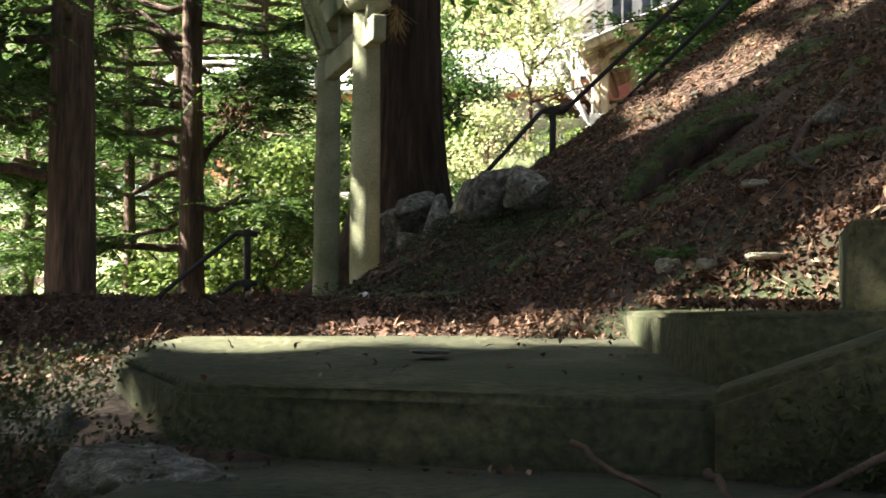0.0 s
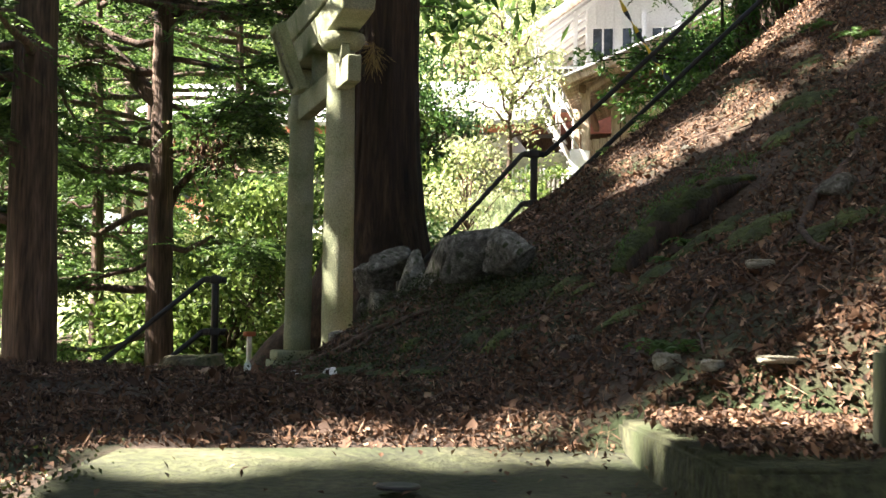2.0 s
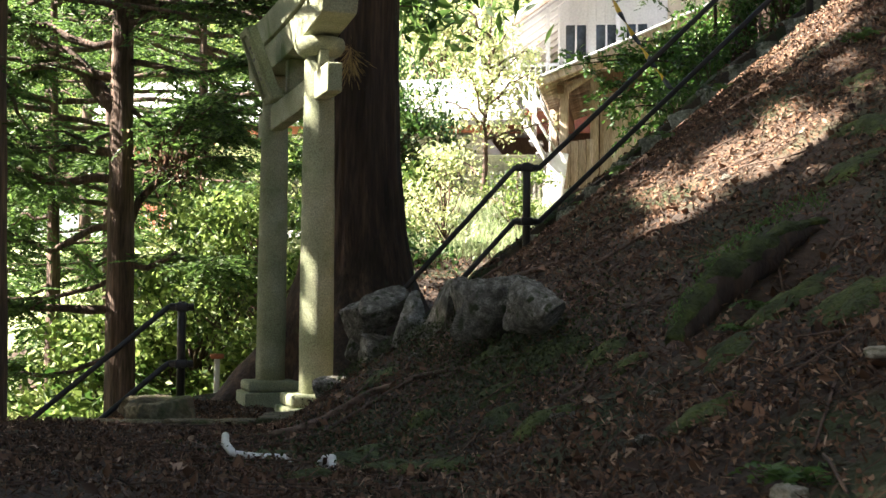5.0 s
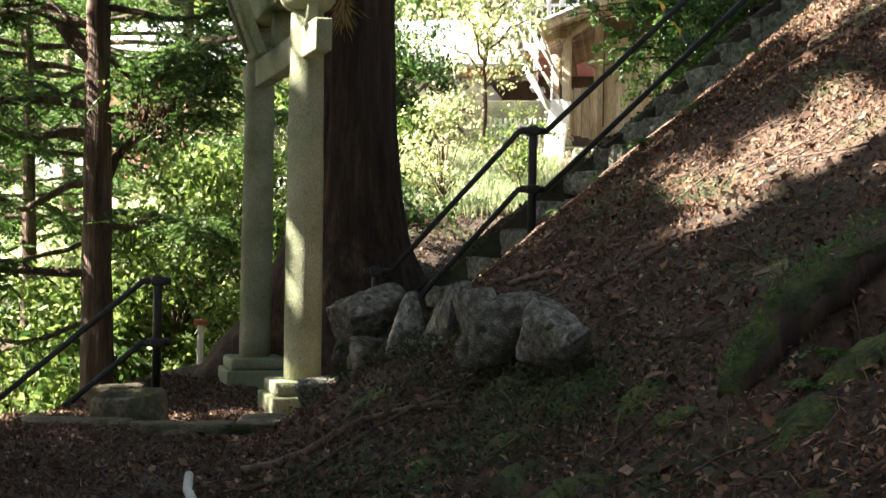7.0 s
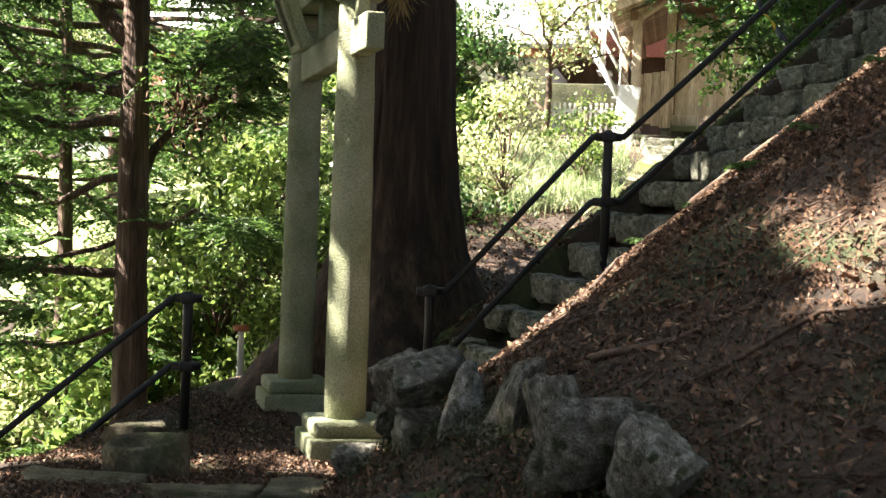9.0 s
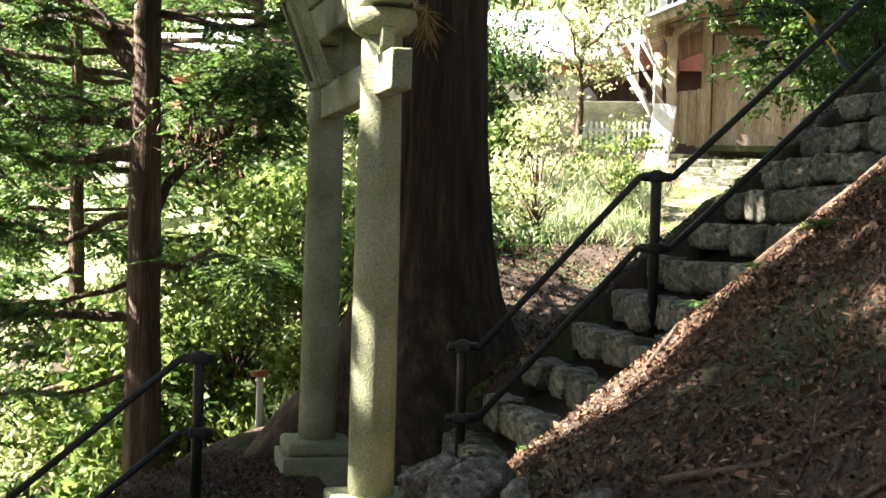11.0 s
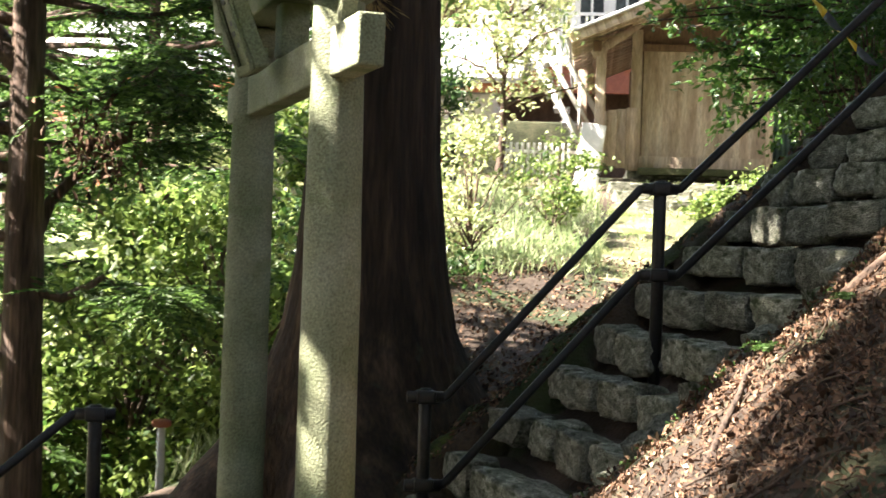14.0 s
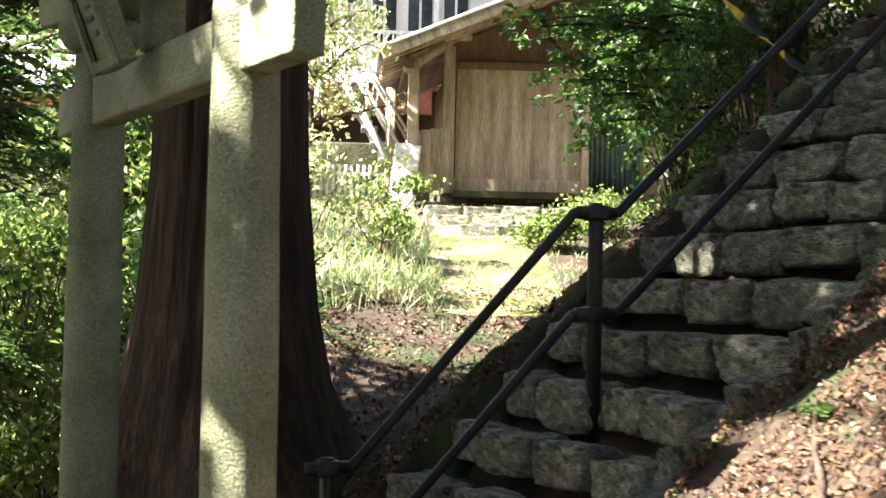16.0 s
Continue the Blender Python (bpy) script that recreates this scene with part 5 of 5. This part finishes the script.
def build_hut():
    t = base("timber_hut", HX, HY, HZ, "weathered timber hut with exposed rafters under the eaves", "hut")
    wide, deep = 5.4, 4.0
    part("stone_footing", box(wide + 0.2, deep + 0.2, 0.9, 0.02, (wide / 2, deep / 2, -0.4), 0.01, 3), M_STONE, t)
    for i in range(7):
        ww = 0.262
        part("board", box(ww, 0.03, 1.72, 0.004, (0.1 + ww * (i + 0.5), 0.0, 0.91)), M_WOOD, t)
    part("plinth_board", box(1.95, 0.04, 0.2, 0.006, (1.0, -0.012, 0.12)), M_WOOD, t)
    part("lintel", box(2.1, 0.12, 0.1, 0.008, (1.0, -0.02, 1.8)), M_WOOD_DK, t)
    gable = bmesh.new()
    rim = [(0.02, 1.8), (5.4, 1.8), (5.4, 2.3), (2.92, 3.3), (0.02, 2.09)]
    front, back = [[gable.verts.new((x, y, z)) for x, z in rim] for y in (0.015, 0.045)]
    gable.faces.new(front)
    gable.faces.new(reversed(back))
    for i in range(5):
        gable.faces.new((front[i], back[i], back[(i + 1) % 5], front[(i + 1) % 5]))
    bmesh.ops.recalc_face_normals(gable, faces=gable.faces)
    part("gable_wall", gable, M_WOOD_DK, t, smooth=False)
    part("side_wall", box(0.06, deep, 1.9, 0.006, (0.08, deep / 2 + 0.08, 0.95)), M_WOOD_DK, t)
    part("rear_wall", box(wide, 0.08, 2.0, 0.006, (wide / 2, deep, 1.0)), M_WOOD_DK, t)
    part("right_wall", box(3.3, 0.06, 1.9, 0.004, (3.65, 0.6, 0.95)), M_WOOD, t)
    for i in range(12):
        part("corrugated_sheet", tube([(1.95 + 0.075 * i, 0.5, 0.02), (1.95 + 0.075 * i, 0.5, 1.75)], 0.042, 8), M_BLUE, t)
    posts = ((0.0, -0.05, 2.05, 0.075), (-0.52, -0.5, 1.72, 0.075), (-0.78, 1.0, 1.6, 0.07), (1.92, -0.03, 1.85, 0.05))
    for x, y, h, w in posts:
        part("post", box(w * 2, w * 2, h, 0.012, (x, y, h / 2)), M_WOOD, t)
    # bracket and plate under the eave
    b = tube([(-0.62, -0.55, 1.62), (0.1, -0.08, 2.2)], 0.085, 4)
    part("bracket", b, M_WOOD, t)
    part("bracket_end", box(0.34, 0.16, 0.14, 0.012, (0.12, -0.12, 2.2)), M_WOOD, t)
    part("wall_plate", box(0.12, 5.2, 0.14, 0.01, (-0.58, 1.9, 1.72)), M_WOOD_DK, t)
    slope = math.atan(0.42)
    turn = Matrix.Rotation(-slope, 4, "Y")
    ln = 4.2
    # left slope: sheathing, rafters, covering
    mid = Vector((-0.95, 0, 1.72)) + Vector((math.cos(slope), 0, math.sin(slope))) * ln / 2
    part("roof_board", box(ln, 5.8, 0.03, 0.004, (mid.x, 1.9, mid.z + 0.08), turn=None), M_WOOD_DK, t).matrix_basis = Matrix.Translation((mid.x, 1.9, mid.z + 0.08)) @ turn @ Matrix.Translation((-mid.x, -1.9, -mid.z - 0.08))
    part("roof", box(ln + 0.1, 5.9, 0.05, 0.01), M_ROOF, t).matrix_basis = Matrix.Translation((mid.x - 0.02, 1.9, mid.z + 0.135)) @ turn
    for i in range(17):
        part("rafter", box(ln, 0.06, 0.075, 0.006), M_WOOD, t).matrix_basis = Matrix.Translation((mid.x, -0.9 + 0.33 * i, mid.z + 0.03)) @ turn
    part("verge_board", box(ln + 0.05, 0.035, 0.16, 0.006), M_WOOD, t).matrix_basis = Matrix.Translation((mid.x, -1.0, mid.z + 0.06)) @ turn
    for i in range(9):
        part("purlin", box(0.05, 5.6, 0.05, 0.005), M_WOOD, t).matrix_basis = Matrix.Translation(Vector((-0.95, 1.9, 1.79)) + Vector((math.cos(slope), 0, math.sin(slope))) * (0.12 + 0.16 * i)) @ turn
    part("lean_to_roof", box(2.3, 1.5, 0.04, 0.006, (3.1, -0.1, 2.0), turn=Matrix.Rotation(radians(3), 4, "Y")), M_ROOF, t, "pale corrugated metal lean-to roof")
    turn2 = Matrix.Rotation(slope, 4, "Y")
    mid2 = Vector((-0.95 + math.cos(slope) * ln * 1.5, 0, mid.z))
    part("roof", box(ln + 0.1, 5.9, 0.05, 0.01), M_ROOF, t).matrix_basis = Matrix.Translation((mid2.x, 1.9, mid2.z + 0.135)) @ turn2
    # low boarded parapet beside the porch
    for i in range(4):
        part("parapet_board", box(0.13, 0.03, 0.9 - 0.05 * i, 0.004, (-0.07 - 0.135 * i, -0.3 - 0.06 * i, 0.44)), M_WOOD, t)
    part("sill", box(1.7, 0.35, 0.1, 0.01, (0.9, -0.25, -0.02), 0.006, 2), M_CONC, t)
    return t


build_hut()
r_hs = random.Random(17)
for i in range(11):
    row = i // 4
    x, y = -0.1 + 0.5 * (i % 4) + r_hs.uniform(-0.08, 0.08) + 0.15 * row, 22.9 - 0.75 * row + r_hs.uniform(-0.07, 0.07)
    ob = new("path_stone", STONES[r_hs.randrange(8)])
    ob.matrix_world = pose(x, y, height(x, y) + 0.03, r_hs.uniform(-4, 4), r_hs.uniform(-4, 4), r_hs.uniform(-10, 10)) @ Matrix.Diagonal((0.46, 0.24, 0.2, 1))
    tagged(ob, "flat mossy step stone sunk in the path to the hut", "step stone", "step stones of the path")
leaning = part("white_board", box(0.34, 0.05, 1.3, 0.01, (0, 0, 0.62), 0.02, 3), M_WHITE)
leaning.matrix_world = pose(-0.68, 23.0, 2.35, -6, 7, 8)
tagged(leaning, "white sheet of board leaning beside the hut", "board")


def metal_steps():
    t = base("outdoor_stairs", -0.5, 24.3, 3.0, "white metal outdoor stairs with pipe railing", "stairs")
    a, b = Vector((0.05, 0.2, 0.0)), Vector((-1.0, 0.2, 1.75))
    for y in (0.0, 0.7):
        off = Vector((0, y, 0))
        part("stringer", tube([a + off, b + off], 0.065, 4), M_WHITE, t)
        for h in (0.45, 0.85):
            part("rail", tube([a + off + Vector((0, 0, h)), b + off + Vector((0, 0, h))], 0.022, 8), M_WHITE, t)
        for f in (0.02, 0.3, 0.6, 0.95):
            p = a.lerp(b, f) + off
            part("baluster", tube([p, p + Vector((0, 0, 0.86))], 0.02, 8), M_WHITE, t)
    for i in range(8):
        p = a.lerp(b, (i + 0.5) / 8)
        part("tread", box(0.24, 0.7, 0.03, 0.004, (p.x, p.y + 0.35, p.z)), M_ROOF, t)


metal_steps()


def picket(x0, x1, y, z, label):
    t = base("picket_fence", x0, y, z, label, "fence")
    n = int((x1 - x0) / 0.09)
    for i in range(n):
        part("slat", box(0.045, 0.02, 0.75, 0.004, (0.09 * i, 0, 0.38)), M_WHITE, t)
    for h in (0.15, 0.62):
        part("rail", box(x1 - x0, 0.03, 0.05, 0.004, ((x1 - x0) / 2, 0.026, h)), M_WHITE, t)


picket(-2.0, -0.75, 25.2, 2.75, "white picket fence beside the outdoor stairs")


def upper_house():
    """The large pale house above and behind the hut."""
    t = base("house", -2.2, 33.0, 3.1, "large pale boarded house with balcony above the hut", "house")
    part("lower_wall", box(9.0, 6.0, 2.4, 0.02, (4.0, 3.4, 1.2)), M_WOOD_DK, t)
    part("band", box(9.6, 0.1, 0.55, 0.02, (4.2, -0.12, 2.4)), M_RED, t)
    part("floor_edge", box(10.0, 1.5, 0.16, 0.02, (4.0, 0.4, 2.8)), M_WHITE, t)
    part("upper_wall", box(2.7, 5.8, 2.9, 0.02, (2.45, 3.4, 4.35)), M_WHITE, t)
    part("upper_wall", box(6.5, 5.6, 3.0, 0.02, (7.05, 3.35, 4.4)), M_CREAM, t)
    for i in range(12):
        part("siding_batten", box(0.05, 0.03, 2.9, 0.004, (1.15 + 0.22 * i, 0.485, 4.35)), M_WHITE, t)
    for i in range(3):
        x = 1.55 + 0.75 * i
        w = part("window", box(0.5, 0.04, 1.2, 0.006, (x, 0.47, 4.3)), M_GLASS, t)
        part("window_frame", box(0.56, 0.03, 0.06, 0.006, (x, 0.45, 4.93)), M_WHITE, w)
        part("window_frame", box(0.05, 0.03, 1.2, 0.006, (x, 0.445, 4.3)), M_WHITE, w)
    for i in range(40):
        part("baluster", box(0.035, 0.035, 0.9, 0.004, (-0.8 + 0.14 * i, -0.3, 3.3)), M_WHITE, t)
    part("top_rail", box(5.7, 0.07, 0.06, 0.006, (1.95, -0.3, 3.78)), M_WHITE, t)
    for x in (-0.8, 0.9, 2.6):
        part("balcony_post", box(0.1, 0.1, 2.4, 0.01, (x, -0.25, 4.0)), M_WHITE, t)
    slope = math.atan2(1.63, 2.33)
    turn = Matrix.Rotation(-slope, 4, "Y")
    mid = Vector((-0.35, 0, 4.35)) + Vector((math.cos(slope), 0, math.sin(slope))) * 3.2
    part("roof", box(6.5, 8.0, 0.14, 0.02), M_ROOF, t).matrix_basis = Matrix.Translation((mid.x, 3.0, mid.z + 0.12)) @ turn
    part("verge_board", box(6.5, 0.06, 0.16, 0.01), M_WOOD, t).matrix_basis = Matrix.Translation((mid.x, -1.02, mid.z)) @ turn
    for i in range(9):
        part("rafter", box(6.3, 0.08, 0.12, 0.01), M_WHITE, t).matrix_basis = Matrix.Translation((mid.x, -0.8 + 0.8 * i, mid.z - 0.02)) @ turn
    part("roof", box(6.5, 8.0, 0.14, 0.02), M_ROOF, t).matrix_basis = Matrix.Translation((mid.x + 5.3, 3.0, mid.z + 0.12)) @ Matrix.Rotation(slope, 4, "Y")


upper_house()


def low_house(x, y, z, label, wall, band, sx, sz):
    t = base("house", x, y, z, label, "house")
    part("wall", box(sx, 4.5, sz, 0.02, (sx / 2, 2.25, sz / 2)), wall, t)
    part("fascia", box(sx + 1.0, 0.08, 0.28, 0.01, (sx / 2, -0.62, sz + 0.1)), band, t)
    slope = 0.42
    for s in (-1, 1):
        part("roof", box(sx + 1.1, 3.4, 0.12, 0.02), M_ROOF, t).matrix_basis = Matrix.Translation((sx / 2, 2.25 + s * 1.5, sz + 0.85)) @ Matrix.Rotation(-s * slope, 4, "X")
    for i in range(int(sx / 1.1)):
        w = part("window", box(0.6, 0.05, 0.8, 0.006, (0.6 + 1.1 * i, -0.01, sz * 0.55)), M_GLASS, t)
        part("window_frame", box(0.66, 0.04, 0.07, 0.006, (0.6 + 1.1 * i, -0.03, sz * 0.55 + 0.42)), M_WHITE, w)
        part("window_frame", box(0.05, 0.04, 0.8, 0.006, (0.6 + 1.1 * i, -0.03, sz * 0.55)), M_WHITE, w)
    for i in range(int(sz / 0.16)):
        part("siding_board", box(sx, 0.02, 0.14, 0.004, (sx / 2, -0.012, 0.08 + 0.16 * i)), wall, t)
    for i in range(int(sx / 0.12)):
        part("lattice_bar", box(0.03, 0.03, 0.7, 0.003, (0.06 + 0.12 * i, -0.3, 0.35)), M_ROOF, t)


low_house(-11.2, 30, 2.3, "house with rust-red boarding and a pale roof", M_RED, M_RED, 3.4, 2.6)
low_house(-7.0, 29, 2.2, "low white house with a red-brown fascia", M_WHITE, M_RED, 4.6, 2.5)
tagged(part("garden_wall", box(6.5, 0.3, 1.5, 0.03, (-4.0, 26.5, 3.2), 0.03, 5), M_CONC), "grey concrete retaining wall behind the garden", "wall", kind="structure")
path_pts = [(0.15, 15.2), (0.2, 17), (0.15, 19), (0.3, 21), (0.6, 23.4)]
vs, fs = [], []
for j in range(40):
    y = 17.2 + 6.4 * j / 39
    cx = float(np.interp(y, [p[1] for p in path_pts], [p[0] for p in path_pts]))
    for i in range(9):
        x = cx + (i - 4) * 0.2 + 0.1 * noise.noise(Vector((i, y, 0)))
        vs.append((x, y, height(x, y) + 0.012 - (0.04 if i in (0, 8) else 0)))
for j in range(39):
    for i in range(8):
        fs.append((j * 9 + i, j * 9 + i + 1, (j + 1) * 9 + i + 1, (j + 1) * 9 + i))
M_PATH = material("trodden_sand", [(0.05, 0.065, 0.012), (0.12, 0.11, 0.05), (0.2, 0.17, 0.12)], 2.2, 0.95, 0.8, 30, grime=0.5, speck=((0.07, 0.1, 0.015), 1.7, 0.54))
tagged(solid("path", vs, fs, M_PATH), "trodden sandy path with moss leading to the hut", "path", kind="structure")

tagged(leaves("straw_tuft", np.random.default_rng(41).normal((-1.94, 12.15, 3.17), (0.055, 0.03, 0.09), (170, 3)), L_STRAW, (0.12, 0.008), seed=41, hang=(0, 0, -1)), "tuft of golden straw hanging on the cedar bark", "straw", kind="stuff")

# hazard tape and small signpost


def hazard_tape(a, b):
    t = base("hazard_tape", *a, "twisted yellow and black hazard tape tied to the handrail", "tape")
    a, b = Vector(a), Vector(b)
    n = 40
    for c in range(10):
        vs, fs = [], []
        for k in range(5):
            i = c * 4 + k
            f = i / n
            p = a.lerp(b, f) - a + Vector((0, 0, -0.25 * f * (1 - f)))
            ang = f * 14
            s = Vector((math.cos(ang), 0.3, math.sin(ang))) * 0.024
            vs += [p + s, p - s]
        for k in range(4):
            fs.append((2 * k, 2 * k + 1, 2 * k + 3, 2 * k + 2))
        ob = solid("yellow_band" if c % 2 else "black_band", vs, fs, M_YELLOW if c % 2 else M_BLACK, t)
        sol = ob.modifiers.new("thick", "SOLIDIFY")
        sol.thickness = 0.003


hazard_tape((1.02, 11.95, 2.86), (0.35, 13.6, 4.3))
marker = base("signpost", -3.75, 14.0, -1.0, "thin white marker post with a red top on the bank", "post")
part("post", tube([(0, 0, 0), (0, 0, 1.3), (0, 0, 1.32)], [0.032, 0.032, 0.026], 10), M_WHITE, marker)
part("red_top", tube([(0, 0, 1.32), (0, 0, 1.33), (0, 0, 1.365), (0, 0, 1.375)], [0.06, 0.075, 0.075, 0.06], 12), M_RED, marker, "rust-red cap")
# low black disc that draws the dark spot of a hole in the slab
hole = part("drain_cover", lathe([(0.045, 0.0), (0.05, 0.004), (0.046, 0.009), (0.03, 0.005)], 16, 0.004, 2), M_BLACK)
hole.matrix_world = pose(0.444, 1.63, 0.207, 0, 0, 0)
tagged(hole, "small dark round spot on the concrete landing", "plug")
